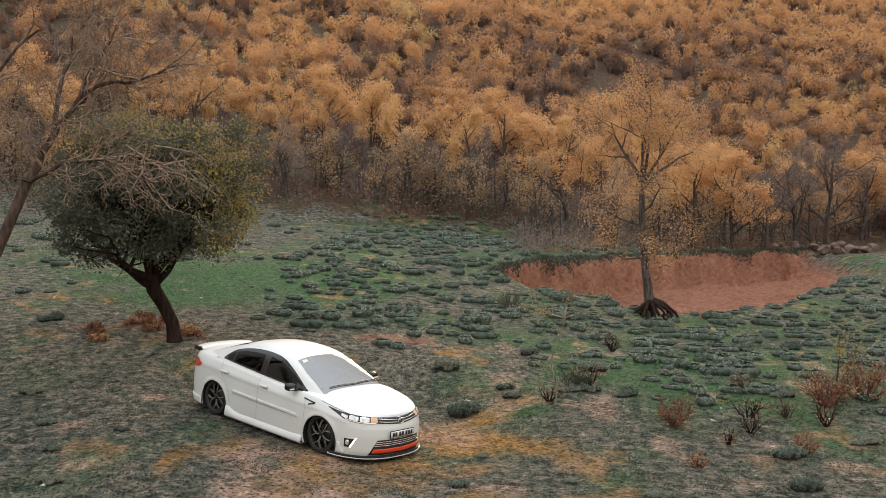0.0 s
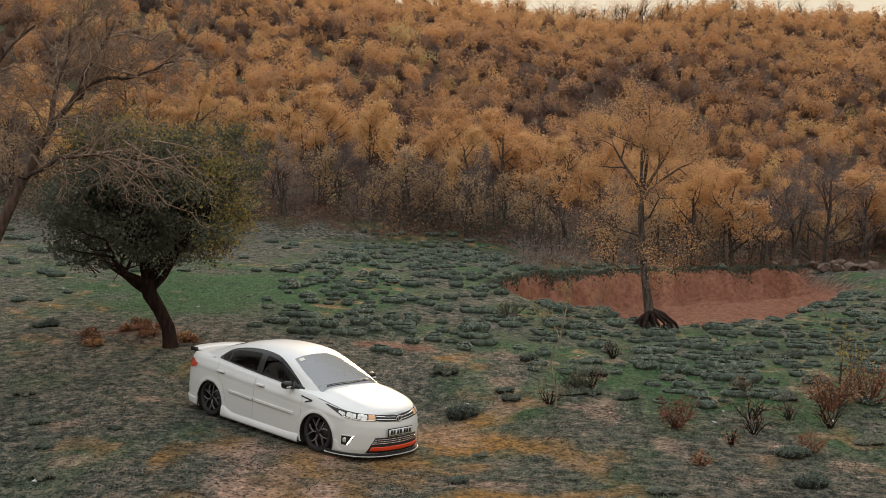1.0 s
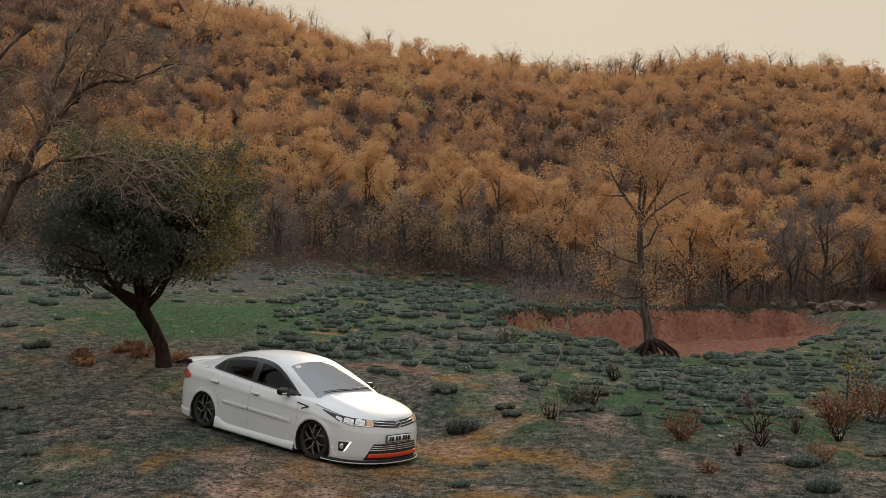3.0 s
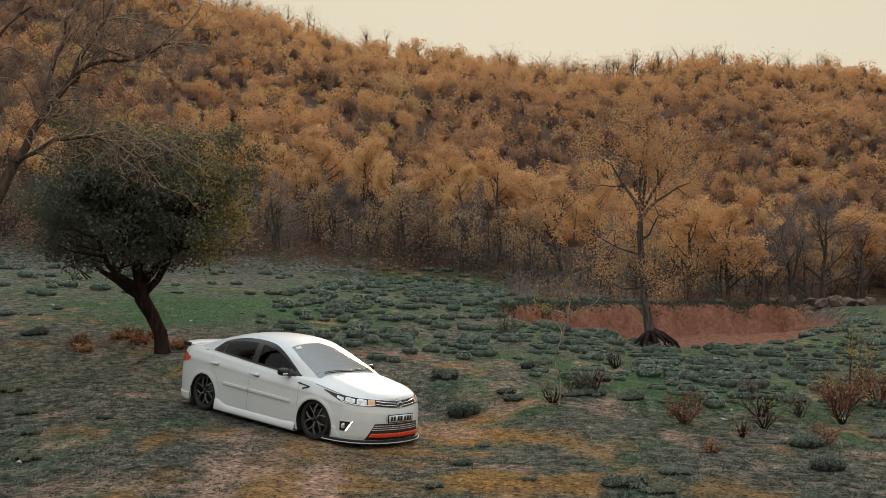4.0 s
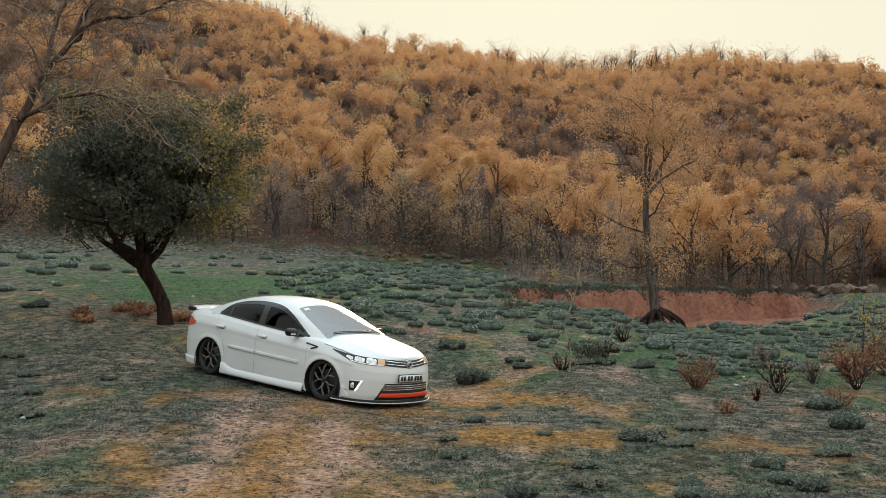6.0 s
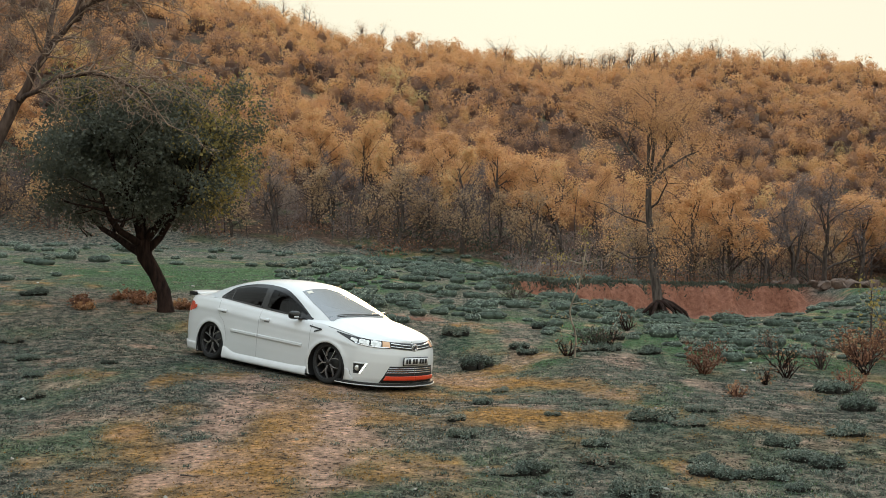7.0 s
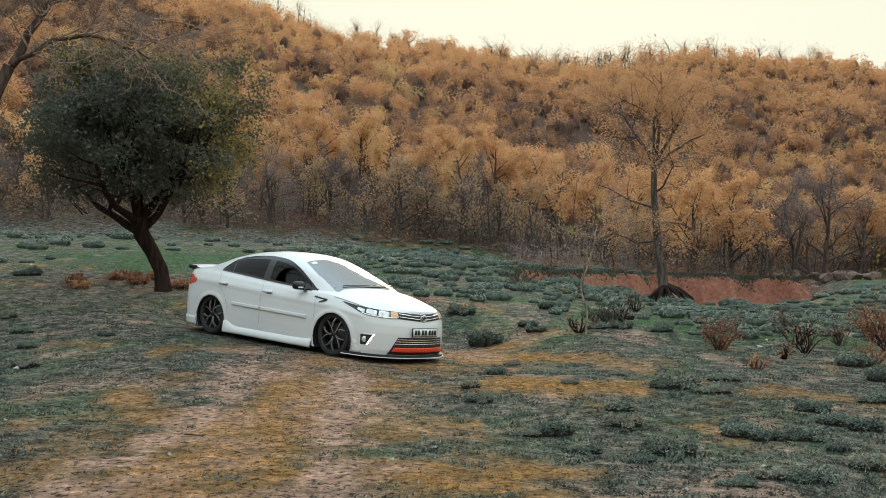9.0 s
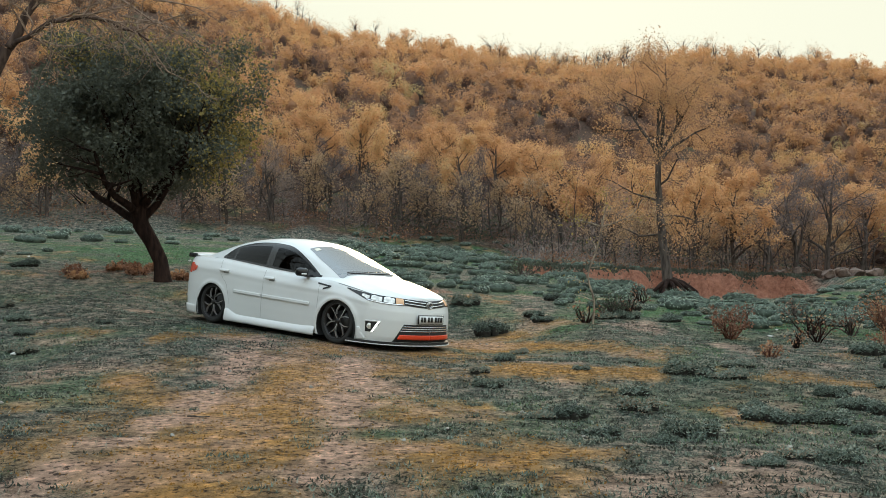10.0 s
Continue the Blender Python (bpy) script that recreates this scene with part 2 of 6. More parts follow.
def zones(x, y):
    """How bare, mossy, lush, red, leaf-strewn or shade-darkened the ground is at a place, 0 to 1 each."""
    n1, n2, n3 = vnoise(x, y, 0.45), vnoise(x + 40, y, 1.3), vnoise(x, y + 70, 0.18)
    rut = np.maximum(1 - near_line(x, y, RUT_LEFT) / 0.46, 1 - near_line(x, y, RUT_RIGHT) / 0.42)
    dirt = np.clip(rut * 1.1 + (n1 - 0.5) * 1.3 + (n3 - 0.5) * 0.9 - 0.02, 0, 0.9) * (rut > -0.2)
    dirt = np.maximum(dirt, 0.38 * np.clip(blob(x, y, 0.4, -3.2, 1.6, 2.6) * 1.3 + (n2 - 0.6) * 1.4, 0, 1))
    moss = blob(x, y, 0.7, -5.4, 0.55, 3.4) + 0.8 * blob(x, y, 0.1, -7.6, 1.4, 1.6) + 0.9 * blob(x, y, 3.5, -0.5, 1.3, 0.8) + 0.9 * blob(x, y, 2.6, 0.7, 0.8, 0.9) + 0.8 * blob(x, y, 3.2, -3.9, 0.9, 0.8) + 0.7 * blob(x, y, 3.9, -3.6, 0.8, 0.8) \
        + 0.9 * blob(x, y, 6.3, -3.6, 0.9, 0.6) + 0.9 * blob(x, y, 2.7, -8.3, 1.0, 0.8) + 0.6 * blob(x, y, 2.0, -2.0, 1.0, 0.8) + 0.7 * blob(x, y, -7.4, 8.2, 1.4, 0.8) + 0.6 * blob(x, y, 2.3, 4.8, 0.9, 0.8) + 0.6 * blob(x, y, -0.7, -5.2, 0.8, 1.2)
    moss = np.clip(moss * 1.12 + 0.14 * step(2.0, 3.5, x) * (1 - step(-1.5, 0.5, y)) + (n2 - 0.55) * 1.2 + (n1 - 0.5) * 1.2 - 0.26, 0, 1)
    track = np.exp(-(near_line(x, y, TRACK) / 1.15) ** 2)
    dirt = np.maximum(dirt, np.clip(0.36 * track + (n1 - 0.5) * 0.8 + (n3 - 0.5) * 0.5 + (n2 - 0.5) * 0.6 - 0.10, 0, 0.7))
    dirt = np.maximum(dirt, 0.60 * np.clip((vnoise(x + 17, y + 3, 0.9) - 0.72 + 0.10 * step(1, 2.5, x)) * 4 + (n3 - 0.5), 0, 1) * step(-9, -7, -y + 0 * x) * (y < 12))
    moss = np.maximum(moss, np.clip(0.72 * track + (vnoise(x + 9, y, 0.7) - 0.5) * 1.5, 0, 0.9) * (track > 0.05))
    lush = np.clip(blob(x, y, -4.3, 10.6, 2.4, 3.6) * 1.5 + 0.8 * blob(x, y, -1.3, 13.6, 1.2, 2) + 0.3 * blob(x, y, -9, 16, 6, 5) + 0.6 * blob(x, y, 6.5, 3.5, 4, 3) + 0.28 * blob(x, y, 5.0, -6.0, 4, 3) + (n2 - 0.55) * 1.0 + 0.9 * np.clip(vnoise(x + 31, y, 0.55) - 0.62, 0, 1) * (x > 1.5) + 0.50 * heath_field(x, y) + 0.08 * step(1.6, 3.2, x) * (1 - step(4, 10, y)) + 0.16 * step(6, 10, y) * (1 - step(-4, -1, x)) + 0.26 * (1 - step(-1.6, -0.4, x)) * (1 - step(2, 5, y)), 0, 1)
    k = bank_reach(x)
    yl = bank_line(x)
    red = k * step(1.0, 2.6, y - rim_line(x) + (n1 - 0.5) * 1.6) * (1 - step(0.10, 0.34, y - yl + (n1 - 0.5) * 0.5))
    red = np.maximum(red, 0.3 * np.clip(blob(x, y, 19.5, 35.0, 2.0, 2.5) * 1.6 + (n1 - 0.8), 0, 1))
    red = np.maximum(red, 0.6 * blob(x, y, 0.9, 6.0, 1.6, 0.45) * (n1 > 0.4))
    red = np.maximum(red, 0.55 * np.clip(blob(x, y, -4.7, 5.2, 1.5, 0.9) + (n1 - 0.6), 0, 1))
    litter = step(28, 33, y + 4 * (n2 - 0.5) + 0.25 * np.minimum(0, x + 4) - 3 * step(6, 18, x))
    litter = np.maximum(litter, 0.5 * (n2 > 0.62) * (n1 - 0.2))
    # darkens the soil among the cushions, standing in for shade in the gaps
    gap_shade = np.clip(heath_field(x, y) * 0.22 + 0.5 * blob(x, y, 5.5, -5.0, 3.6, 3.0) * n2 + (n1 - 0.5) * 0.5, 0, 1) * (1 - red)
    return [np.clip(a, 0, 1) for a in (dirt, moss, lush, red, litter, gap_shade)]


def ground_material():
    m, n, l, b = material("meadow_ground")
    co = n.new("ShaderNodeTexCoord")

    def tex(scale, detail=6, rough=0.6):
        t = n.new("ShaderNodeTexNoise")
        t.inputs["Scale"].default_value, t.inputs["Detail"].default_value, t.inputs["Roughness"].default_value = scale, detail, rough
        l.new(co.outputs["Object"], t.inputs["Vector"])
        return t.outputs["Fac"]
    fine, mid, big = tex(55, 8, 0.7), tex(5, 8, 0.65), tex(0.7)
    r = ramp(n, [(0.32, (0.010, 0.012, 0.010)), (0.43, (0.052, 0.070, 0.058)), (0.51, (0.155, 0.158, 0.13)), (0.60, (0.28, 0.23, 0.18)), (0.70, (0.42, 0.34, 0.275))])
    s = n.new("ShaderNodeMath")
    s.operation = "MULTIPLY_ADD"
    s.inputs[1].default_value, s.inputs[2].default_value = 1.0, -0.45
    l.new(fine, s.inputs[0])
    s2 = n.new("ShaderNodeMath")
    s2.operation = "MULTIPLY_ADD"
    s2.inputs[1].default_value = 0.9
    l.new(mid, s2.inputs[0])
    l.new(s.outputs[0], s2.inputs[2])
    l.new(s2.outputs[0], r.inputs[0])
    col = r.outputs[0]
    for name, lo, hi in (("litter", (0.06, 0.042, 0.034), (0.18, 0.105, 0.07)), ("gap_shade", (0.022, 0.023, 0.019), (0.085, 0.08, 0.062)), ("lush", (0.04, 0.105, 0.045), (0.09, 0.20, 0.085)), ("moss", (0.18, 0.11, 0.05), (0.58, 0.305, 0.08)),
                         ("dirt", (0.30, 0.19, 0.14), (0.76, 0.50, 0.385)), ("red", (0.27, 0.11, 0.07), (0.50, 0.23, 0.15))):
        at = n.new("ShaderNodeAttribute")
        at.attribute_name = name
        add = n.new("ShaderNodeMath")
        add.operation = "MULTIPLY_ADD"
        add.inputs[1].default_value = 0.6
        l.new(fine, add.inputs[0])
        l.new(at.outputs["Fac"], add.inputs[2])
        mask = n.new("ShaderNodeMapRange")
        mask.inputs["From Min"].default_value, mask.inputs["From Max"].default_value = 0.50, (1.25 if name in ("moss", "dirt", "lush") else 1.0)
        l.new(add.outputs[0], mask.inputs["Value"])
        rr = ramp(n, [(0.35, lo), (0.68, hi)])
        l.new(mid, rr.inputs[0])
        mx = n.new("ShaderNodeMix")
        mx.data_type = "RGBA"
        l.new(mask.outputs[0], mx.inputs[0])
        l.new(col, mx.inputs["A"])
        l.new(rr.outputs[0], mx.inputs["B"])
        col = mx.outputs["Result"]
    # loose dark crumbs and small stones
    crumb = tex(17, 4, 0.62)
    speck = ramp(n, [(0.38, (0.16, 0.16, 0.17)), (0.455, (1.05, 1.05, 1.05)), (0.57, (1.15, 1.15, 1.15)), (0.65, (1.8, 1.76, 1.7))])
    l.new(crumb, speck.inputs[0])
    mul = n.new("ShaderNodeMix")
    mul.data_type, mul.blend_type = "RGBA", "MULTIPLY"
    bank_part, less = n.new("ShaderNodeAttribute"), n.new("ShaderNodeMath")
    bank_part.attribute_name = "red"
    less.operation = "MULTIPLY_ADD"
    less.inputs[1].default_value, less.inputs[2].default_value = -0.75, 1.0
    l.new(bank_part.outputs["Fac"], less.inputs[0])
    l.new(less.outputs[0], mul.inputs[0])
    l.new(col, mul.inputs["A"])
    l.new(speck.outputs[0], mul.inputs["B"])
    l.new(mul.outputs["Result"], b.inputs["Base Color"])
    b.inputs["Roughness"].default_value = 0.95
    b.inputs["Specular IOR Level"].default_value = 0.15
    k = n.new("ShaderNodeBump")
    k.inputs["Strength"].default_value, k.inputs["Distance"].default_value = 1.0, 0.12
    l.new(s2.outputs[0], k.inputs["Height"])
    l.new(k.outputs[0], b.inputs["Normal"])
    return m


ground = mesh_object("ground", np.stack([GX, GY, GZ], -1).reshape(-1, 3), quads, ground_material())
for zone_name, zone in zip(("dirt", "moss", "lush", "red", "litter", "gap_shade"), zones(GX, GY)):
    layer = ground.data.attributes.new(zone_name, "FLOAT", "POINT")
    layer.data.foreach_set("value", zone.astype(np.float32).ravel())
tagged(ground, "grassy valley meadow with worn earth tracks and a red cut bank", "ground", kind="structure")
# ---- plants ----
import itertools


def bar(points, radius, n=6):
    """A round tapering bar along points; vertices and faces."""
    p = np.asarray(points, float)
    r = np.broadcast_to(radius, len(p))
    t = np.gradient(p, axis=0)
    t /= np.linalg.norm(t, axis=1)[:, None] + 1e-12
    ref = np.eye(3)[np.abs(t).max(0).argmin()]
    a = np.cross(t, ref)
    a /= np.linalg.norm(a, axis=1)[:, None] + 1e-12
    b = np.cross(t, a)
    k = np.linspace(0, 2 * math.pi, n, endpoint=False)
    v = p[:, None] + r[:, None, None] * (np.cos(k)[None, :, None] * a[:, None] + np.sin(k)[None, :, None] * b[:, None])
    i = np.arange(len(p) * n).reshape(len(p), n)
    j = np.roll(i, -1, 1)
    return v.reshape(-1, 3), np.stack([i[:-1], j[:-1], j[1:], i[1:]], -1).reshape(-1, 4)


def joined(pieces):
    vs, fs, base = [], [], 0
    for v, f in pieces:
        vs.append(v), fs.append(f + base)
        base += len(v)
    return np.concatenate(vs), np.concatenate(fs)


def quads_at(centres, normals, size, rng, bend=0.25, slim=1.0):
    """One small bent leaf quad at every place; returns vertices and faces."""
    n = len(centres)
    a = rng.normal(size=(n, 3))
    t = np.cross(normals, a)
    t /= np.linalg.norm(t, axis=1)[:, None] + 1e-9
    b = np.cross(normals, t)
    s = (size * rng.uniform(0.6, 1.4, n))[:, None]
    asp = rng.uniform(0.5, 0.9, n)[:, None] * slim
    v = np.stack([centres - t * s, centres - b * s * asp + normals * s * bend, centres + t * s, centres + b * s * asp + normals * s * bend], 1).reshape(-1, 3)
    return v, np.arange(4 * n).reshape(n, 4)


def leaves_round(tips, rng, per, spread, size):
    """Leaf quads scattered round the twig tips."""
    c = np.repeat(np.asarray(tips), per, 0)
    c = c + rng.normal(0, spread, c.shape)
    n = rng.normal(size=c.shape) + np.array([0, 0, 0.5])
    n /= np.linalg.norm(n, axis=1)[:, None]
    return quads_at(c, n, size, rng)


def grow(rng, start, way, length, radius, level, bars, tips, wander=0.22, rise=0.12, kids=(5, 4, 4), spread=0.75, shrink=0.62, first=0.35):
    """One limb and, from it, the smaller ones; the last ones end in tips."""
    n = 8 if level == 0 else 6
    p, d, pts = np.array(start, float), np.array(way, float) / np.linalg.norm(way), []
    for i in range(n):
        pts.append(p.copy())
        d = d + rng.normal(0, wander, 3) * (0.5 if level == 0 else 1) + np.array([0, 0, rise])
        d /= np.linalg.norm(d)
        p = p + d * length / (n - 1)
    pts = np.array(pts)
    rad = radius * (1 - np.linspace(0, 1, n) * 0.72)
    bars.append(bar(pts, np.maximum(rad, 0.004), (7, 5, 4, 3, 3)[min(level, 4)]))
    if level >= len(kids):
        tips.extend(pts[2:])
        return
    for c in range(kids[level]):
        t = first + (1 - first) * (c + rng.uniform(0.2, 0.9)) / kids[level]
        i = min(int(t * (n - 1)), n - 2)
        q = pts[i] + (pts[i + 1] - pts[i]) * (t * (n - 1) - i)
        side = rng.normal(size=3)
        axis = pts[i + 1] - pts[i]
        axis = axis / np.linalg.norm(axis)
        side = side - axis * side.dot(axis)
        side /= np.linalg.norm(side)
        w = axis * (1 - spread * 0.55) + side * spread + np.array([0, 0, 0.12])
        grow(rng, q, w, length * shrink * rng.uniform(0.75, 1.15) * (1.1 - 0.4 * t), max(rad[i] * 0.62, 0.005), level + 1, bars, tips, wander, rise, kids, spread, shrink, 0.25)


def plant(name, label, category, group, trunk_piece, crown_piece, bark, leaf, crown_label="", crown_name="crown"):
    root = new(name)
    tagged(root, label, category, group)
    if trunk_piece:
        mesh_object("trunk", *trunk_piece, bark, True, root)
    if crown_piece:
        c = mesh_object(crown_name, *crown_piece, leaf, False, root)
        if crown_label:
            c["label"] = crown_label
    return root


def oak(seed, height_m, leaf_count, low=0.42, leaf=None, size=0.075, name="oak_tree", label="", group="oaks at the wood's edge", width=1.0):
    """An oak with a crown of autumn leaves over bare lower limbs, about height_m tall, at the origin."""
    rng = np.random.default_rng(seed)
    bars, tips = [], []
    grow(rng, (0, 0, -0.2), (rng.normal(0, 0.08), rng.normal(0, 0.08), 1), height_m * 0.66, 0.02 * height_m, 0, bars, tips, wander=0.17, rise=0.09, kids=(8, 4, 3), spread=0.80, shrink=0.55, first=low)
    tr = joined(bars)
    tips = np.array(tips)
    top = tips[:, 2].max()
    tr[0][:, 2] *= height_m / (top + 0.2)
    tips[:, 2] *= height_m / (top + 0.2)
    tr[0][:, :2] *= width
    tips[:, :2] *= width
    keep = tips[rng.random(len(tips)) < 0.62 * np.clip((tips[:, 2] / height_m - 0.04) / 0.30, 0.3, 1)]
    lf = leaf or M_OAK
    c_, r_ = np.repeat(keep, max(1, leaf_count // len(keep)), 0), rng
    c_ = c_ + r_.normal(0, 0.15, c_.shape)
    n_ = r_.normal(size=c_.shape) + np.array([0, 0, 0.5])
    n_ /= np.linalg.norm(n_, axis=1)[:, None]
    crown = quads_at(c_, n_, size, r_, slim=0.2 if lf is M_TWIG else 1.0)
    return plant(name, label or "autumn oak with orange leaves over bare grey limbs", "tree", group, tr, crown, M_BARK, leaf or M_OAK, "")


def hill_bush(rng, leaves, airy=1.0):
    """A low rounded scrub-oak crown about 1 m in radius, made of uneven clumps."""
    k = rng.integers(6, 11)
    cl = np.concatenate([rng.normal(0, 0.42, (k, 2)), rng.uniform(0.3, 1.5, (k, 1))], 1)
    pick = cl[rng.integers(0, k, leaves)]
    d = rng.normal(size=(leaves, 3))
    d /= np.linalg.norm(d, axis=1)[:, None]
    c = pick + d * (rng.uniform(0.35, 1.0, leaves) ** 0.5 * 0.42 * airy)[:, None]
    nrm = d * 1.3 + np.array([0, 0, 0.6]) + rng.normal(0, 0.25, (leaves, 3))
    nrm /= np.linalg.norm(nrm, axis=1)[:, None]
    side = np.cross(nrm, rng.normal(size=(leaves, 3)))
    side /= np.linalg.norm(side, axis=1)[:, None]
    up = np.cross(nrm, side)
    s = ((0.070 if leaves < 600 else 0.050) * rng.uniform(0.6, 1.4, leaves))[:, None]
    v = np.stack([c - side * s, c + side * s, c + up * s * 1.3], 1).reshape(-1, 3)
    f = np.arange(3 * leaves).reshape(-1, 3)
    # inner core, coloured darker downward to put shade into the gaps between crowns
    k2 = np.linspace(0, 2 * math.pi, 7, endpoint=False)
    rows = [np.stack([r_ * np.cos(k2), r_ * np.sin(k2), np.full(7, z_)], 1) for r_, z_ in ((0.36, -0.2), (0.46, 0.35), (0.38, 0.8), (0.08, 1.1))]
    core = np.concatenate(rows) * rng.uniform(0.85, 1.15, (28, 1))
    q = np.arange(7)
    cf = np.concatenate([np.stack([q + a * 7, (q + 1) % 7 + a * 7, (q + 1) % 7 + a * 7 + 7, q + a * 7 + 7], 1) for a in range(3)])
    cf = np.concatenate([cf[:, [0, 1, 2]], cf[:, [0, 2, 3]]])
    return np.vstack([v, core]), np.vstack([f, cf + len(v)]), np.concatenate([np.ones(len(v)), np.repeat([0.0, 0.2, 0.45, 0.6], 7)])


def hill_wood():
    rng = np.random.default_rng(11)
    near_kinds, far_kinds = [hill_bush(rng, 900) for _ in range(8)], [hill_bush(rng, 480) for _ in range(8)]
    vs, fs, ts, base = [], [], [], 0
    row = 44.0
    while row < 143:
        gap = 1.75 + row * 0.009
        half = 14 + row * 0.47
        for x in np.arange(-half - 10 - row * 0.06, half, gap):
            px, py = x + rng.uniform(-0.7, 0.7) * gap, row + rng.uniform(-0.7, 0.7) * gap
            patch = float(vnoise(px, py, 13.0))
            if rng.random() < 0.16 * (patch < 0.35):
                continue
            v, f, shade_scale = (near_kinds if row < 75 else far_kinds)[rng.integers(0, 8)]
            s = rng.uniform(0.65, 1.4) * (0.88 + row * 0.0032)
            a = rng.uniform(0, 6.28)
            m = np.array([[math.cos(a), -math.sin(a), 0], [math.sin(a), math.cos(a), 0], [0, 0, rng.uniform(0.75, 1.25)]]) * s
            w = v @ m.T + np.array([px, py, float(height(px, py, False)) - 0.2])
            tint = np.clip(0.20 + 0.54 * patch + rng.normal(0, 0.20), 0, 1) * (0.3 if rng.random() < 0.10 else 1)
            # rows near the ridge are coloured lighter, for the evening glow on them
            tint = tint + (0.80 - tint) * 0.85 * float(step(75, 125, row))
            vs.append(w), fs.append(f + base), ts.append(tint * shade_scale)
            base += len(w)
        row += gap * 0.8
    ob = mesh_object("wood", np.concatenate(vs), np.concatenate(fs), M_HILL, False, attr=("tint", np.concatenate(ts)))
    return tagged(ob, "dense autumn scrub-oak wood in orange and brown covering the slope", "wood", kind="stuff")


def spot(x, y, s=1.0, turn=0.0, wide=1.0, sink=0.0):
    return Matrix.Translation((x, y, float(height(x, y)) - sink)) @ Matrix.Rotation(turn, 4, "Z") @ Matrix.Diagonal((s * wide, s * wide, s, 1))


hill_wood()


def spread(kinds, places):
    """Sets out copies of the kinds at (kind, pose) places."""
    last = {k: i for i, (k, _) in enumerate(places)}
    for i, (k, m) in enumerate(places):
        if last[k] != i:
            copy_thing(kinds[k], m)
    for k, i in last.items():
        kinds[k].matrix_world = places[i][1]


# oaks along the foot of the slope: kind, x, y, height, width against height
rng = np.random.default_rng(5)
kinds = [oak(100 + i, 6.0, 4600, size=0.054, low=(0.14, 0.22, 0.30, 0.16, 0.24)[i]) for i in range(5)]
small = [oak(150 + i, 3.6, 1500, size=0.046, low=0.06, leaf=M_OAK_PALE, label="small autumn oak with thin pale orange leaves to the ground", group="small oaks before the wood", width=1.1) for i in range(3)]
greys = [oak(200 + i, 5.0, 3400, low=0.12, leaf=M_TWIG, size=0.085, name="bare_oak_tree", label="nearly bare grey oak with a haze of fine twigs", group="bare oaks at the wood's edge", width=1.3) for i in range(2)]
OAKS = [(0, -8.3, 35.0, 4.2, 1.1), (1, -6.2, 40.5, 5.8, 1.0), (2, -3.5, 38.4, 5.6, 1.0), (3, -1.4, 35.5, 5.0, 1.0), (4, 0.6, 38.4, 4.8, 1.2), (0, 2.0, 35.7, 4.8, 1.15), (1, 3.6, 40.5, 5.5, 1.1), (2, 5.2, 39.1, 5.1, 1.1), (3, 6.7, 34.4, 6.0, 1.25), (4, 12.6, 32.4, 5.7, 1.2), (0, 14.7, 33.4, 5.3, 1.25), (1, 10.9, 37.8, 5.8, 1.1), (2, 23.4, 40.7, 5.8, 1.3), (3, 25.3, 41.2, 5.8, 1.2)]
OAKS += [(4, 28.4, 41.2, 5.9, 1.2), (0, 32.6, 44.5, 6.0, 1.2), (1, -17.3, 31.0, 4.9, 1.1), (2, -20.7, 35.0, 5.4, 1.2), (3, -24.4, 39.1, 5.8, 1.2), (4, -14.5, 39.1, 4.7, 1.1), (0, -11.4, 39.1, 4.6, 1.1)]
# unseen oaks added out to the west, to darken what the side windows reflect
OAKS += [(0, -24, -9, 6.4, 1.2), (1, -26, -4, 6.8, 1.2), (2, -25, 1, 6.4, 1.2), (3, -28, 5, 6.8, 1.2), (4, -30, -1, 7.2, 1.2), (0, -27, 9, 6.4, 1.2)]
for i in range(24):
    OAKS.append((int(rng.integers(0, 5)), -28 + i * 2.7 + rng.uniform(-0.7, 0.7), rng.uniform(38.5, 46), rng.uniform(3.6, 5.2), rng.uniform(1.0, 1.3)))
spread(kinds, [(k, spot(x, y, h / 6.0 * 0.92, rng.uniform(0, 6.28), wide)) for k, x, y, h, wide in OAKS])
FRONT = []
for i in range(30):
    x = -24 + i * 1.75 + rng.uniform(-0.7, 0.7)
    y = 31.0 + rng.uniform(0, 3.2) if x < 4 else float(bank_line(x)) + rng.uniform(1.8, 4.5)
    FRONT.append((i % 3, spot(x, max(y, 31.0) if x < 8 else y, rng.uniform(0.75, 1.15), rng.uniform(0, 6.28), rng.uniform(0.9, 1.3))))
spread(small, FRONT)
BARE = [(0, 18.7, 36.7, 5.8), (1, 20.8, 38.5, 6.1), (0, -7.3, 32.6, 4.0), (1, -9.8, 33.7, 3.8), (0, 2.5, 33.2, 4.3), (1, -0.2, 33.7, 3.6), (0, 9.1, 33.7, 4.2), (1, 26.2, 41.2, 5.5), (0, -4.7, 34.4, 3.9), (1, 16.7, 35.1, 4.4), (1, -18.8, 32.4, 3.8), (0, -15.8, 33.7, 4.0),
                   (0, -9, -24, 7.5), (1, -5, -27, 8.5), (0, -1, -25, 7.8), (1, 3.5, -29, 8.8), (0, -13, -22, 7.0), (1, 8, -26, 8.0), (0, -17, -18, 7.5), (1, 13, -24, 7.5), (0, -11.5, -3.0, 7.0), (1, -14.5, -0.2, 8.0), (0, -17.5, -4, 9.0), (1, -15, 3, 8.0), (0, -19, 0.5, 9.5)]
spread(greys, [(k, spot(x, y, h / 5.0, rng.uniform(0, 6.28))) for k, x, y, h in BARE])


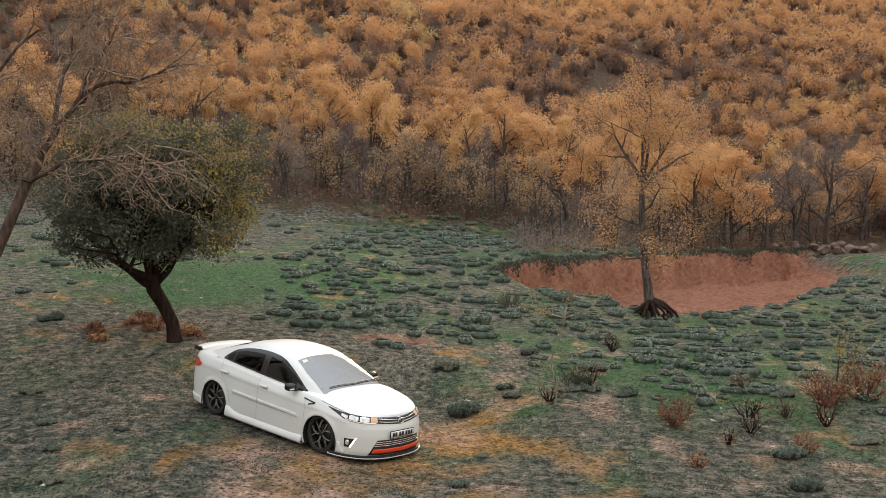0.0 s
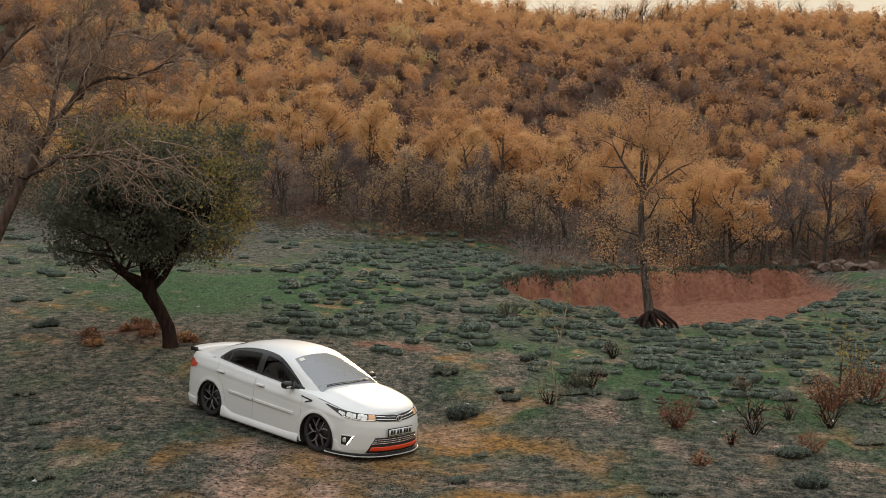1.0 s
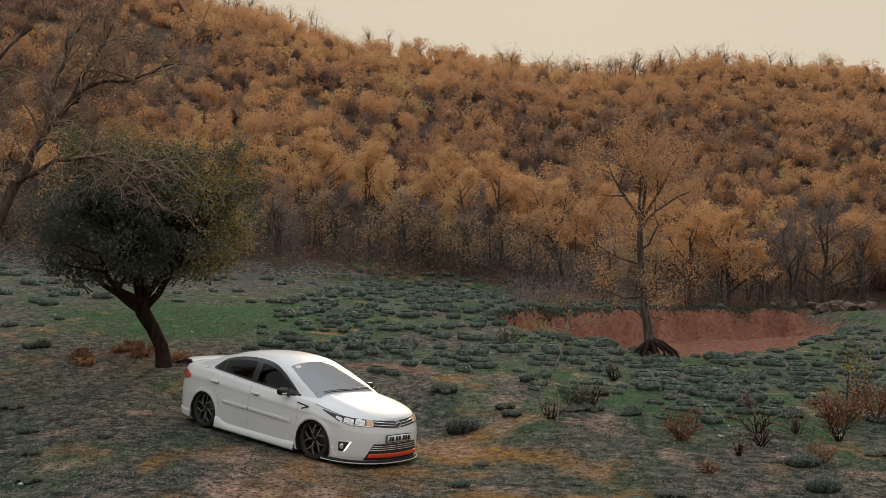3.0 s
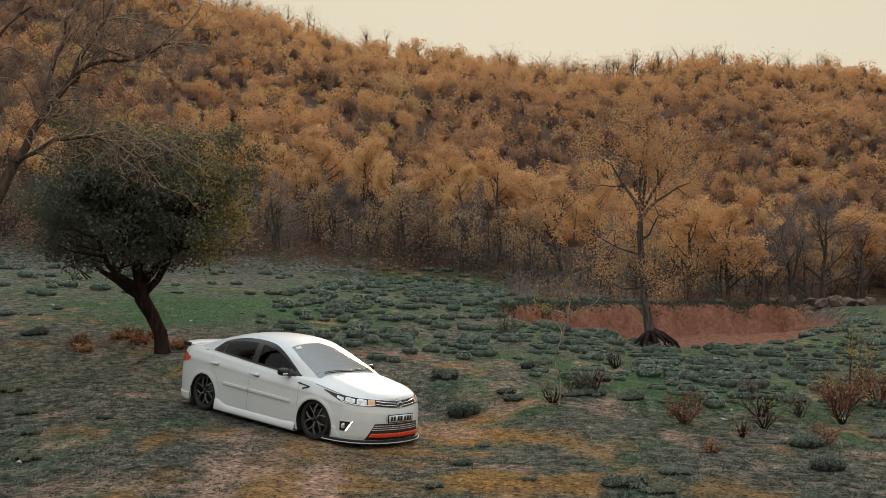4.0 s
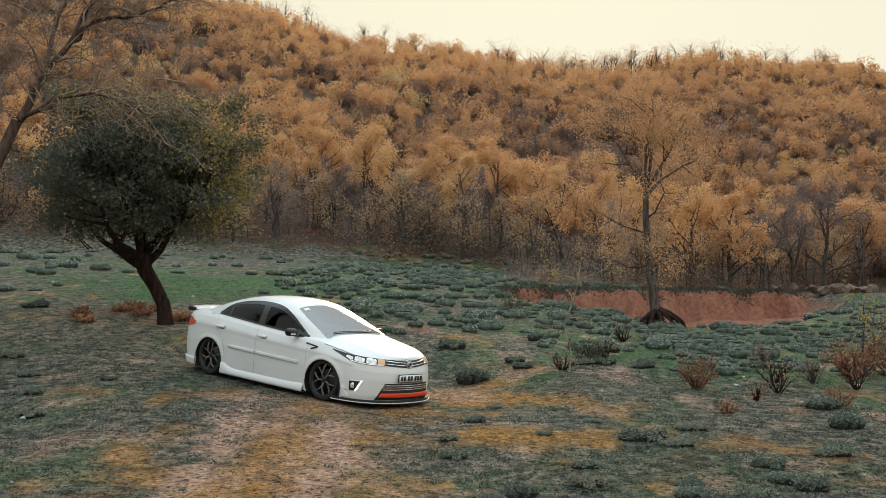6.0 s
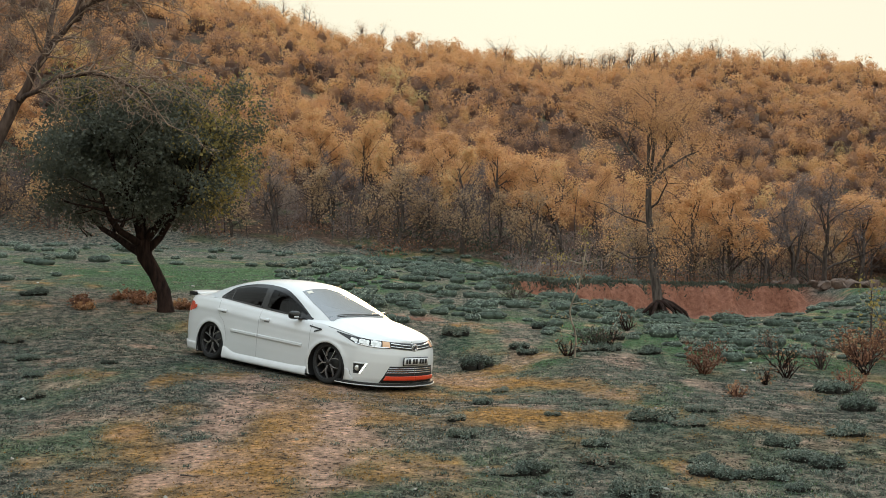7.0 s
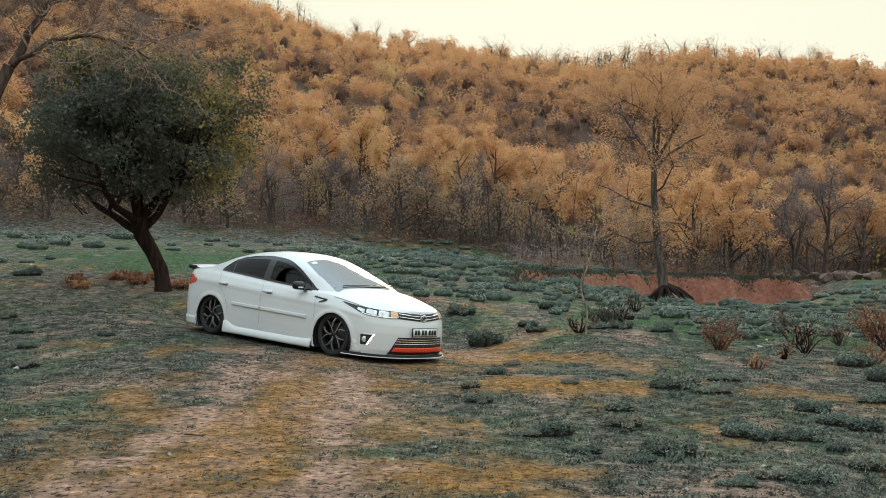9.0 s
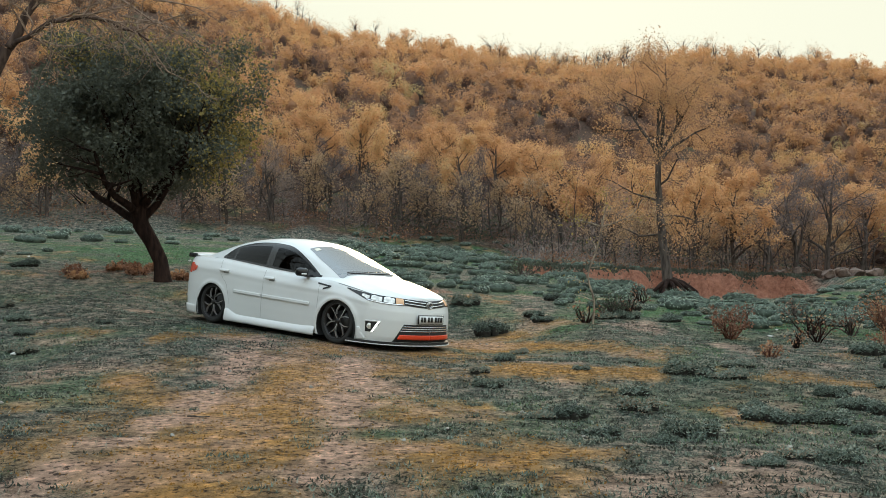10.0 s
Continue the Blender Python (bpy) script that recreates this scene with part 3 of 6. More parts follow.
def thicket():
    """Thin stems, dark saplings and rusty bracken between the oaks."""
    r = np.random.default_rng(31)
    stems = []
    for _ in range(330):
        x = r.uniform(-28, 34)
        y = r.uniform(31, 46) if x < 4 else float(bank_line(x)) + r.uniform(1.5, 14)
        z, h = float(height(x, y, False)), r.uniform(1.2, 3.2)
        p = np.array([x, y, z - 0.1]) + np.cumsum(np.vstack([[0, 0, 0], r.normal(0, 0.08, (4, 3)) + np.array([0, 0, h / 4])]), 0)
        stems.append(bar(p, np.linspace(0.03, 0.008, 5) * r.uniform(0.6, 1.5), 4))
        for _ in range(3):
            q = p[r.integers(1, 4)]
            e = q + np.array([r.normal(0, 0.5), r.normal(0, 0.5), r.uniform(0.3, 0.9)])
            stems.append(bar(np.array([q, (q + e) / 2 + r.normal(0, 0.06, 3), e]), np.array([0.012, 0.009, 0.005]), 3))
    ob = mesh_object("undergrowth_stems", *joined(stems), M_BARK_GREY)
    tagged(ob, "thin grey bare stems crowded under the oaks", "undergrowth", kind="stuff")
    for nm, mat, count, hgt, lab, seed in (("bracken", M_RUST, 150, 0.55, "rust-brown dead bracken along the wood's edge", 3), ("undergrowth", M_TWIG, 620, 0.95, "grey-brown leafless undergrowth below the oaks", 4), ("leafy_undergrowth", M_OAK, 46, 1.7, "low orange oak scrub under the trees", 6), ("green_undergrowth", M_SHRUB_GREEN, 90, 1.2, "dull green bushes among the oaks", 5)):
        r = np.random.default_rng(seed)
        cs, ns = [], []
        for _ in range(count):
            x = r.uniform(-28, 34)
            edge = 30.0 + 0.8 * math.sin(x * 0.9) if x < 4 else float(bank_line(x)) + 1.6
            y = edge + abs(r.normal(0, 2.4)) if nm == "bracken" else edge + r.uniform(1.0, 15)
            if nm == "green_undergrowth":
                x = r.normal(6.5, 6.0)
                y = max(31.0, float(bank_line(x)) + 2.0) + r.uniform(0, 4)
            if nm == "leafy_undergrowth":
                x, y = r.uniform(-26, 4), r.uniform(31.5, 37)
            z = float(height(x, y, False))
            k = 70
            c = np.stack([r.normal(x, 0.45, k), r.normal(y, 0.45, k), z + np.abs(r.normal(0, 0.5, k)) * hgt], 1)
            cs.append(c)
        c = np.concatenate(cs)
        n = r.normal(size=c.shape)
        n /= np.linalg.norm(n, axis=1)[:, None]
        ob = mesh_object(nm, *quads_at(c, n, 0.042 if nm != "undergrowth" else 0.15, r, slim=1.0 if nm != "undergrowth" else 0.12), mat, False)
        tagged(ob, lab, "undergrowth", kind="stuff")


thicket()


def ridge_trees():
    """Thin half-bare trees that stand against the sky along the ridge."""
    r = np.random.default_rng(17)
    stems, cs = [], []
    for x in np.concatenate([r.uniform(-60, -15, 60), r.uniform(6, 40, 46), r.uniform(-16, 62, 30)]):
        y = RIDGE_Y + r.uniform(-6, 4)
        z, h = float(height(x, y, False)), r.uniform(1.8, 3.6) * (1.2 if x < -15 else 1.0)
        p = np.array([x, y, z - 0.2]) + np.cumsum(np.vstack([[0, 0, 0], r.normal(0, 0.12, (5, 3)) + np.array([0, 0, h / 5])]), 0)
        stems.append(bar(p, np.linspace(0.10, 0.02, 6), 4))
        for _ in range(12):
            q = p[r.integers(2, 5)]
            e = q + np.array([r.normal(0, 0.7), r.normal(0, 0.7), r.uniform(0.5, 1.7)])
            stems.append(bar(np.array([q, (q + e) / 2 + r.normal(0, 0.1, 3), e]), np.array([0.035, 0.025, 0.012]), 3))
            cs.append(r.normal(e, 0.38, (16, 3)))
    tagged(mesh_object("ridge_stems", *joined(stems), M_BARK_GREY), "thin bare trunks standing along the ridge", "wood", kind="stuff")
    c = np.concatenate(cs)
    n = r.normal(size=c.shape)
    n /= np.linalg.norm(n, axis=1)[:, None]
    tagged(mesh_object("ridge_leaves", *quads_at(c, n, 0.06, r), M_OAK, False), "sparse sunlit leaves of the ridge trees", "wood", kind="stuff")


ridge_trees()


def bank_fringe():
    """Turf and roots that overhang the top edge of the cut bank."""
    r = np.random.default_rng(19)
    n = 6000
    x = r.uniform(2.8, 21, n)
    y = bank_line(x) + r.normal(0.15, 0.28, n)
    v, f = blades(x, y, 0.11, r, 1.4, 0.035)
    tagged(mesh_object("turf_fringe", v, f, M_TURF, False), "ragged dark turf hanging over the bank's edge", "turf", kind="stuff")
    rt = []
    for _ in range(9):
        x = r.uniform(3, 16)
        y = float(bank_line(x)) + 0.25
        z = float(height(x, y + 0.4)) - 0.02
        p = np.array([[x, y + 0.25, z], [x, y - 0.02, z - 0.05], [x + r.normal(0, 0.08), y - 0.12, z - 0.2], [x + r.normal(0, 0.15), y - 0.16, z - r.uniform(0.25, 0.6)]])
        rt.append(bar(p, np.array([0.02, 0.018, 0.012, 0.005]), 4))
    tagged(mesh_object("bank_roots", *joined(rt), M_BARK_RED), "dark roots hanging down the red bank", "roots", kind="stuff")


def bank_oak():
    """The slender oak that stands at the edge of the cut bank."""
    r = np.random.default_rng(77)
    bars, tips = [], []
    stem = np.array([[0, 0, -0.3], [-0.05, 0, 0.5], [-0.16, 0, 1.3], [-0.24, 0.02, 2.2], [-0.30, 0, 3.1], [-0.28, 0, 3.9]])
    bars.append(bar(stem, np.array([0.19, 0.145, 0.115, 0.10, 0.085, 0.08]), 9))
    for a, tilt, ln in ((0.3, 0.75, 2.3), (2.6, 0.7, 2.2), (4.0, 0.55, 2.0), (1.4, 0.35, 2.6), (5.3, 0.8, 2.0)):
        grow(r, stem[-1] - np.array([0, 0, r.uniform(0, 0.35)]), (math.cos(a) * tilt, math.sin(a) * tilt, 1), ln, 0.06, 1, bars, tips, 0.16, 0.04, (0, 4, 4), 0.8, 0.6)
    for z, a, ln in ((1.7, 3.4, 1.5), (2.2, 0.2, 1.7), (2.6, 3.0, 1.8), (3.0, 5.8, 1.7), (1.9, 5.2, 1.3), (2.9, 1.5, 1.5)):
        q = np.array([np.interp(z, stem[:, 2], stem[:, 0]), 0, z])
        grow(r, q, (math.cos(a), math.sin(a), 0.15), ln, 0.03, 2, bars, tips, 0.2, 0.0, (0, 0, 4), 0.8, 0.6)
    tips = np.array(tips)
    tips = tips[(tips[:, 2] > 2.9) | (r.random(len(tips)) < 0.75)]
    crown = leaves_round(tips, r, 60, 0.19, 0.021)
    t = plant("bank_oak_tree", "slender autumn oak at the edge of the red bank", "tree", "", joined(bars), crown, M_BARK, M_OAK)
    t.matrix_world = spot(7.75, 12.7)
    # its washed-out roots
    rt = []
    for a in np.linspace(-2.7, 0.7, 15):
        ln = r.uniform(0.5, 1.0)
        p = np.array([[0, 0, 0.45], [math.cos(a) * ln * 0.4, math.sin(a) * ln * 0.4, 0.36], [math.cos(a) * ln * 0.8, math.sin(a) * ln * 0.8, 0.14], [math.cos(a) * ln, math.sin(a) * ln, -0.2]]) + r.normal(0, 0.03, (4, 3))
        rt.append(bar(p, np.array([0.075, 0.06, 0.04, 0.015]), 6))
    root = mesh_object("root_tangle", *joined(rt), M_BARK_RED, True, t)


bank_oak()


def evergreen():
    """The leaning evergreen tree beside the car."""
    r = np.random.default_rng(21)
    bars, tips = [], []
    stem = np.array([[0.12, 0, -0.25], [0.09, 0, 0.12], [0.05, 0, 0.42], [-0.14, 0.02, 0.8], [-0.36, 0.02, 1.15], [-0.40, 0, 1.5]])
    bars.append(bar(stem, np.array([0.24, 0.17, 0.15, 0.15, 0.17, 0.18]), 10))
    limbs = [((-0.30, 0, 1.22), (-1.0, 0.1, 0.75), 2.2, 0.085), ((-0.34, 0, 1.42), (-0.45, -0.4, 1.0), 2.4, 0.09), ((-0.36, 0, 1.5), (0.05, 0.2, 1.2), 2.6, 0.11), ((-0.34, 0, 1.45), (0.55, -0.25, 1.0), 2.5, 0.09),
             ((-0.30, 0, 1.25), (0.95, 0.2, 0.62), 2.3, 0.075), ((-0.34, 0, 1.45), (0.3, 0.8, 0.9), 2.2, 0.08), ((-0.34, 0, 1.4), (-0.4, 0.9, 0.8), 2.2, 0.08), ((-0.34, 0, 1.4), (-0.1, -0.9, 0.8), 2.1, 0.08)]
    for q, w, ln, rad in limbs:
        grow(r, np.array(q) - np.array([0.06, 0, 0.03]), w, ln, rad * 1.25, 1, bars, tips, 0.16, 0.05, (0, 5, 4), 0.75, 0.55)
    bars = [b for b in bars if not (b[0][:, 2].mean() < 1.66 and np.abs(b[0][:, 0] + 0.3).max() > 0.85)]
    tips = np.array(tips)
    # foliage in clumps inside a broad, flattened, uneven crown
    k = 470
    d = r.normal(size=(k, 3))
    d /= np.linalg.norm(d, axis=1)[:, None]
    rad = r.uniform(0.10, 1.0, k) ** 0.5
    cl = d * rad[:, None] * np.array([2.3, 2.2, 1.68]) + np.array([-0.34, 0, 3.32])
    lump = 0.97 + 0.26 * np.sin(d[:, 0] * 5 + 1) * np.cos(d[:, 2] * 4 + d[:, 1] * 3) + 0.07 * np.sin(d[:, 0] * 11 + d[:, 2] * 9)
    cl = (cl - np.array([-0.34, 0, 3.32])) * lump[:, None] + np.array([-0.34, 0, 3.32])
    cl = cl[cl[:, 2] > 1.75 + 0.25 * r.random(k)]
    c = np.repeat(cl, 135, 0)
    c = c + r.normal(0, 1, c.shape) * np.array([0.17, 0.17, 0.12])
    n = r.normal(size=c.shape) + np.array([0, 0, 0.4])
    n /= np.linalg.norm(n, axis=1)[:, None]
    t = plant("evergreen_tree", "leaning evergreen tree with dark dense crown and reddish trunk", "tree", "", joined(bars), quads_at(c, n, 0.034, r), M_BARK_RED, M_EVERGREEN)
    # foliage on the right and top gets a yellow colour, as if backlit
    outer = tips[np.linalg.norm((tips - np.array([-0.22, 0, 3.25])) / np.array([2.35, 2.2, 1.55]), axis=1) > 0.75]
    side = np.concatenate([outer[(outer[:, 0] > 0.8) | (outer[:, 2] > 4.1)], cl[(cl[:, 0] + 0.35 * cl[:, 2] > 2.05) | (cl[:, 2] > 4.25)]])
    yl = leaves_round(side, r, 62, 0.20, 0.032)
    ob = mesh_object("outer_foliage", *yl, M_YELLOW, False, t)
    ob["label"] = "outer foliage coloured yellow-green as if backlit"
    t.matrix_world = spot(-3.75, 4.45, 0.97)


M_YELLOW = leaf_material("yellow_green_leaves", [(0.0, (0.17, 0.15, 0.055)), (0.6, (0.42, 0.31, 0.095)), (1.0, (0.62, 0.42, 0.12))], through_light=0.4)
evergreen()


def bare_tree():
    """The leafless tree whose limbs reach in beside the evergreen; its foot stands off to the side."""
    r = np.random.default_rng(44)
    root = new("bare_tree")
    tagged(root, "leafless brown tree with long twisting limbs and fine twigs", "tree")
    stem = np.array([[-6.7, -0.2, -0.2], [-6.4, -0.2, 0.9], [-6.0, -0.1, 1.9], [-5.35, 0.0, 3.05], [-4.78, 0.0, 4.25]])
    z0 = float(height(-6.7, -0.2))
    stem[:, 2] += np.array([z0, z0 * 0.6, z0 * 0.3, 0, 0])
    stem += np.array([0.40, -0.70, -0.08])
    mesh_object("trunk", *bar(stem, np.array([0.17, 0.13, 0.105, 0.09, 0.085]), 9), M_BARK_BROWN, True, root)
    j = stem[-1]
    for pts, rad in (([j, j + (0.42, 0.1, 0.75), j + (0.75, 0.2, 1.25), j + (1.1, 0.2, 1.9), j + (1.55, 0.1, 2.5)], 0.07), ([j + (0.75, 0.2, 1.25), j + (1.25, 0.1, 1.55), j + (1.9, 0.0, 1.62), j + (2.6, -0.1, 1.85)], 0.042),
                     ([j, j + (0.5, -0.2, 0.22), j + (1.1, -0.3, 0.36), j + (1.7, -0.4, 0.30), j + (2.25, -0.5, 0.0)], 0.042), ([stem[3], stem[3] + (-0.3, -0.1, 1.0), stem[3] + (-0.2, -0.2, 2.1), stem[3] + (0.3, -0.3, 3.0), stem[3] + (0.9, -0.3, 3.6)], 0.06),
                     ([j + (0.42, 0.1, 0.75), j + (0.35, 0.5, 1.5), j + (0.5, 0.8, 2.4), j + (0.9, 0.9, 3.0)], 0.05)):
        p, _ = resample(np.array([np.asarray(q, float) for q in pts]), 12)
        p = p + r.normal(0, 0.025, p.shape)
        limb = mesh_object("limb", *bar(p, np.linspace(rad, rad * 0.3, 12), 7), M_BARK_BROWN, True, root)
        bars, tips = [], []
        for _ in range(27):
            i = r.integers(2, 11)
            w = (p[i + 1] - p[i]) / np.linalg.norm(p[i + 1] - p[i]) + r.normal(0, 0.6, 3) + np.array([0.25, 0, -0.05])
            grow(r, p[i], w, r.uniform(0.6, 1.4), max(rad * 0.26, 0.016), 2, bars, tips, 0.30, 0.0, (0, 0, 4, 3), 0.85, 0.62)
        mesh_object("twig_spray", *joined(bars), M_TWIG_BARK, True, limb)
    bars, tips = [], []
    for _ in range(8):
        q = j + np.array([r.uniform(0.3, 2.6), r.uniform(-0.5, 0.2), r.uniform(0.15, 0.6)])
        grow(r, q, (0.9, r.normal(0, 0.3), -0.25), r.uniform(0.8, 1.5), 0.015, 2, bars, tips, 0.25, -0.10, (0, 0, 3, 2), 0.8, 0.6)
    ob = mesh_object("hanging_spray", *joined(bars), M_TWIG_BARK, True, root)
    ob["label"] = "pale drooping twigs"


def resample(pts, n):
    """Catmull-Rom through points, n samples."""
    p = np.vstack([2 * pts[0] - pts[1], pts, 2 * pts[-1] - pts[-2]])
    out = []
    for i in range(1, len(p) - 2):
        t = np.linspace(0, 1, 20, endpoint=False)[:, None]
        out.append(0.5 * (2 * p[i] + (p[i + 1] - p[i - 1]) * t + (2 * p[i - 1] - 5 * p[i] + 4 * p[i + 1] - p[i + 2]) * t ** 2 + (3 * p[i] - p[i - 1] - 3 * p[i + 1] + p[i + 2]) * t ** 3))
    out = np.vstack(out + [p[-2:-1]])
    s = np.concatenate([[0], np.cumsum(np.linalg.norm(np.diff(out, axis=0), axis=1))])
    k = np.linspace(0, s[-1], n)
    return np.stack([np.interp(k, s, out[:, q]) for q in range(3)], 1), k


bare_tree()


def blades(x, y, length, rng, lean=0.8, wide=0.008, lift=0.0):
    """Single grass blades, one triangle each."""
    n = len(x)
    z = height(x, y) + lift
    a = rng.uniform(0, 6.28, n)
    h = length * rng.uniform(0.5, 1.4, n)
    w = wide * rng.uniform(0.7, 1.5, n)
    dx, dy = np.cos(a), np.sin(a)
    ln = rng.uniform(0, lean, n) * h
    b = rng.uniform(0, 6.28, n)
    v = np.stack([np.stack([x - dx * w, y - dy * w, z], 1), np.stack([x + dx * w, y + dy * w, z], 1), np.stack([x + np.cos(b) * ln, y + np.sin(b) * ln, z + h], 1)], 1).reshape(-1, 3)
    return v, np.arange(3 * n).reshape(n, 3)


def near_car(x, y):
    c, s = math.cos(radians(-38)), math.sin(radians(-38))
    u, v = x * c + y * s, -x * s + y * c
    return (np.abs(u) < 2.35) & (np.abs(v) < 0.9)


M_GRASS = leaf_material("short_meadow_grass", [(0.0, (0.055, 0.08, 0.065)), (0.4, (0.145, 0.20, 0.16)), (0.75, (0.26, 0.325, 0.26)), (1.0, (0.48, 0.42, 0.31))], through_light=0.25)
M_LUSH = leaf_material("fresh_grass", [(0.0, (0.05, 0.10, 0.045)), (1.0, (0.13, 0.22, 0.09))], through_light=0.3)
M_DRY = leaf_material("orange_dry_moss", [(0.0, (0.15, 0.075, 0.02)), (1.0, (0.48, 0.25, 0.05))], through_light=0.2)


def meadow_grass():
    r = np.random.default_rng(90)
    n = 660000
    x, y = r.uniform(-16, 15, n), -9.6 + 40 * r.random(n) ** 2.0
    dirt, moss, lush, red, litter, gap_shade = zones(x, y)
    bare = np.maximum(np.maximum(dirt, 0.4 * gap_shade), np.maximum(red, 0.95 * moss))
    ok = (r.random(n) > bare * 1.15) & ~near_car(x, y) & (0.6 * vnoise(x, y, 0.5) + 0.5 * vnoise(x, y, 0.15) + 0.5 * vnoise(x + 5, y, 1.6) > r.uniform(0.75, 1.15, n))
    x, y, lush, moss = x[ok], y[ok], lush[ok], moss[ok]
    kind = np.where(r.random(len(x)) < lush * 0.9, 1, 0)
    for nm, mat, sel, ln, lab in (("grass", M_GRASS, kind == 0, 0.018, "short grey-green grazed grass"), ("fresh_grass", M_LUSH, kind == 1, 0.022, "patch of fresh green grass")):
        ob = mesh_object(nm, *blades(x[sel], y[sel], ln * np.where(zones(x[sel], y[sel])[1] > 0.25, 0.55, 1.0), r, 0.8, np.where(y[sel] < -3, 0.0048, 0.008)), mat, False)
        tagged(ob, lab, "grass", kind="stuff")
    n = 90000
    x, y = r.uniform(-8, 9, n), r.uniform(-9.3, 6, n)
    dirt, moss, lush, red, litter, gap_shade = zones(x, y)
    ok = (r.random(n) < 1.3 * moss * (1 - dirt)) & ~near_car(x, y)
    ob = mesh_object("moss", *blades(x[ok], y[ok], 0.013, r, 1.6, 0.008), M_DRY, False)
    tagged(ob, "orange-brown dry moss and grass along the tracks", "moss", kind="stuff")


meadow_grass()
bank_fringe()


def cushion(rng, n_leaf, rx, ry, h, size=0.020, nu=14, low=0.30, spike=0.45):
    """A low heath cushion: core left as a shade-coloured skirt under an uneven crown that bristles with short leaves.
    """
    k = np.linspace(0, 2 * math.pi, nu, endpoint=False)
    ph = rng.uniform(0, 6.28, 3)
    edge = 1 + 0.18 * np.sin(2 * k + ph[0]) + 0.12 * np.sin(3 * k + ph[1]) + 0.08 * np.sin(5 * k + ph[2])
    rows = []
    for q, z in ((0.66, -0.10), (0.94, 0.30), (0.93, 0.54), (0.62, 0.78)):
        rows.append(np.stack([rx * q * edge * np.cos(k), ry * q * edge * np.sin(k), np.full(nu, h * z) + rng.normal(0, 0.04 * h, nu)], 1))
    nv = len(rows)
    v = np.concatenate(rows + [np.array([[0, 0, h * 0.86]])])
    f = []
    for i in range(nv - 1):
        for j in range(nu):
            f.append((i * nu + j, i * nu + (j + 1) % nu, (i + 1) * nu + (j + 1) % nu, (i + 1) * nu + j))
    for j in range(nu):
        f.append(((nv - 1) * nu + j, (nv - 1) * nu + (j + 1) % nu, nu * nv, nu * nv))
    a = rng.uniform(0, 2 * math.pi, n_leaf)
    t = np.arcsin(low + (1 - low) * rng.random(n_leaf) ** 1.15)
    e = np.interp(a, np.append(k, 2 * math.pi), np.append(edge, edge[0]))
    lump = 1 + 0.10 * np.sin(4 * a + ph[1]) * np.cos(5 * t + ph[2])
    c = np.stack([rx * e * np.cos(t) ** 0.7 * np.cos(a), ry * e * np.cos(t) ** 0.7 * np.sin(a), h * np.sin(t) * lump], 1) * rng.uniform(0.88, 1.06, (n_leaf, 1))
    nrm = np.stack([np.cos(a) * np.cos(t), np.sin(a) * np.cos(t), np.sin(t) + 0.35], 1) + rng.normal(0, 0.25, (n_leaf, 3))
    nrm /= np.linalg.norm(nrm, axis=1)[:, None]
    side = np.cross(nrm, rng.normal(size=(n_leaf, 3)))
    side /= np.linalg.norm(side, axis=1)[:, None]
    along = np.cross(nrm, side)
    ln = (size * rng.uniform(0.6, 1.5, n_leaf))[:, None]
    tip = c + nrm * ln * spike + along * ln * 1.7
    lv = np.stack([c - side * size * 0.7, c + side * size * 0.7, tip], 1).reshape(-1, 3)
    return v, np.array(f), lv, np.arange(3 * n_leaf).reshape(-1, 3)


def hummocks():
    """The close field of small moss cushions behind the car."""
    r = np.random.default_rng(61)
    kinds = [cushion(r, 230, 1.0, 0.85, 0.58, 0.052, 11, 0.30, 0.35) for _ in range(9)]
    vs, fs, ls, ts, base = [], [], [], [], 0
    cell = 0.60
    for gx_, gy_ in itertools.product(np.arange(-18, 17, cell), np.arange(2.5, 32.5, cell)):
        x, y = gx_ + r.uniform(-0.24, 0.24), gy_ + r.uniform(-0.24, 0.24)
        dens = float(heath_field(x, y)) * (0.25 + 1.0 * float(vnoise(x, y, 2.0)))
        if r.random() > dens or near_car(x, y) or (bank_reach(x) > 0.2 and -3.0 < y - float(bank_line(x)) < (0.9 if r.random() < 0.3 else 1.6)):
            continue
        v, f, lv, lf = kinds[r.integers(0, 9)]
        s = r.uniform(0.10, 0.28) * (0.8 + 0.4 * float(vnoise(x, y, 1.1)))
        a = r.normal(0, 0.35)
        m = np.array([[math.cos(a), -math.sin(a), 0], [math.sin(a), math.cos(a), 0], [0, 0, r.uniform(0.9, 1.6)]]) * np.array([s * r.uniform(0.9, 1.4), s, s * 1.15])
        o = np.array([x, y, float(height(x, y)) - 0.01])
        vs.append(v @ m.T + o), fs.append(f + base)
        base += len(v)
        w = lv @ m.T + o
        ls.append(w)
        ts.append(np.full(len(w), np.clip(0.45 + 0.6 * (vnoise(x, y, 3.0) - 0.5) + r.normal(0, 0.20), 0, 1)))
    tagged(mesh_object("moss_hummocks", np.concatenate(vs), np.concatenate(fs), M_MOUND, True), "field of small moss cushions, coloured dark for their shaded flanks", "moss", kind="stuff")
    w = np.concatenate(ls)
    tagged(mesh_object("moss_leaves", w, np.arange(len(w)).reshape(-1, 3), M_HUMMOCK, False, attr=("tint", np.concatenate(ts))), "grey-green tips covering the moss cushions", "moss", kind="stuff")


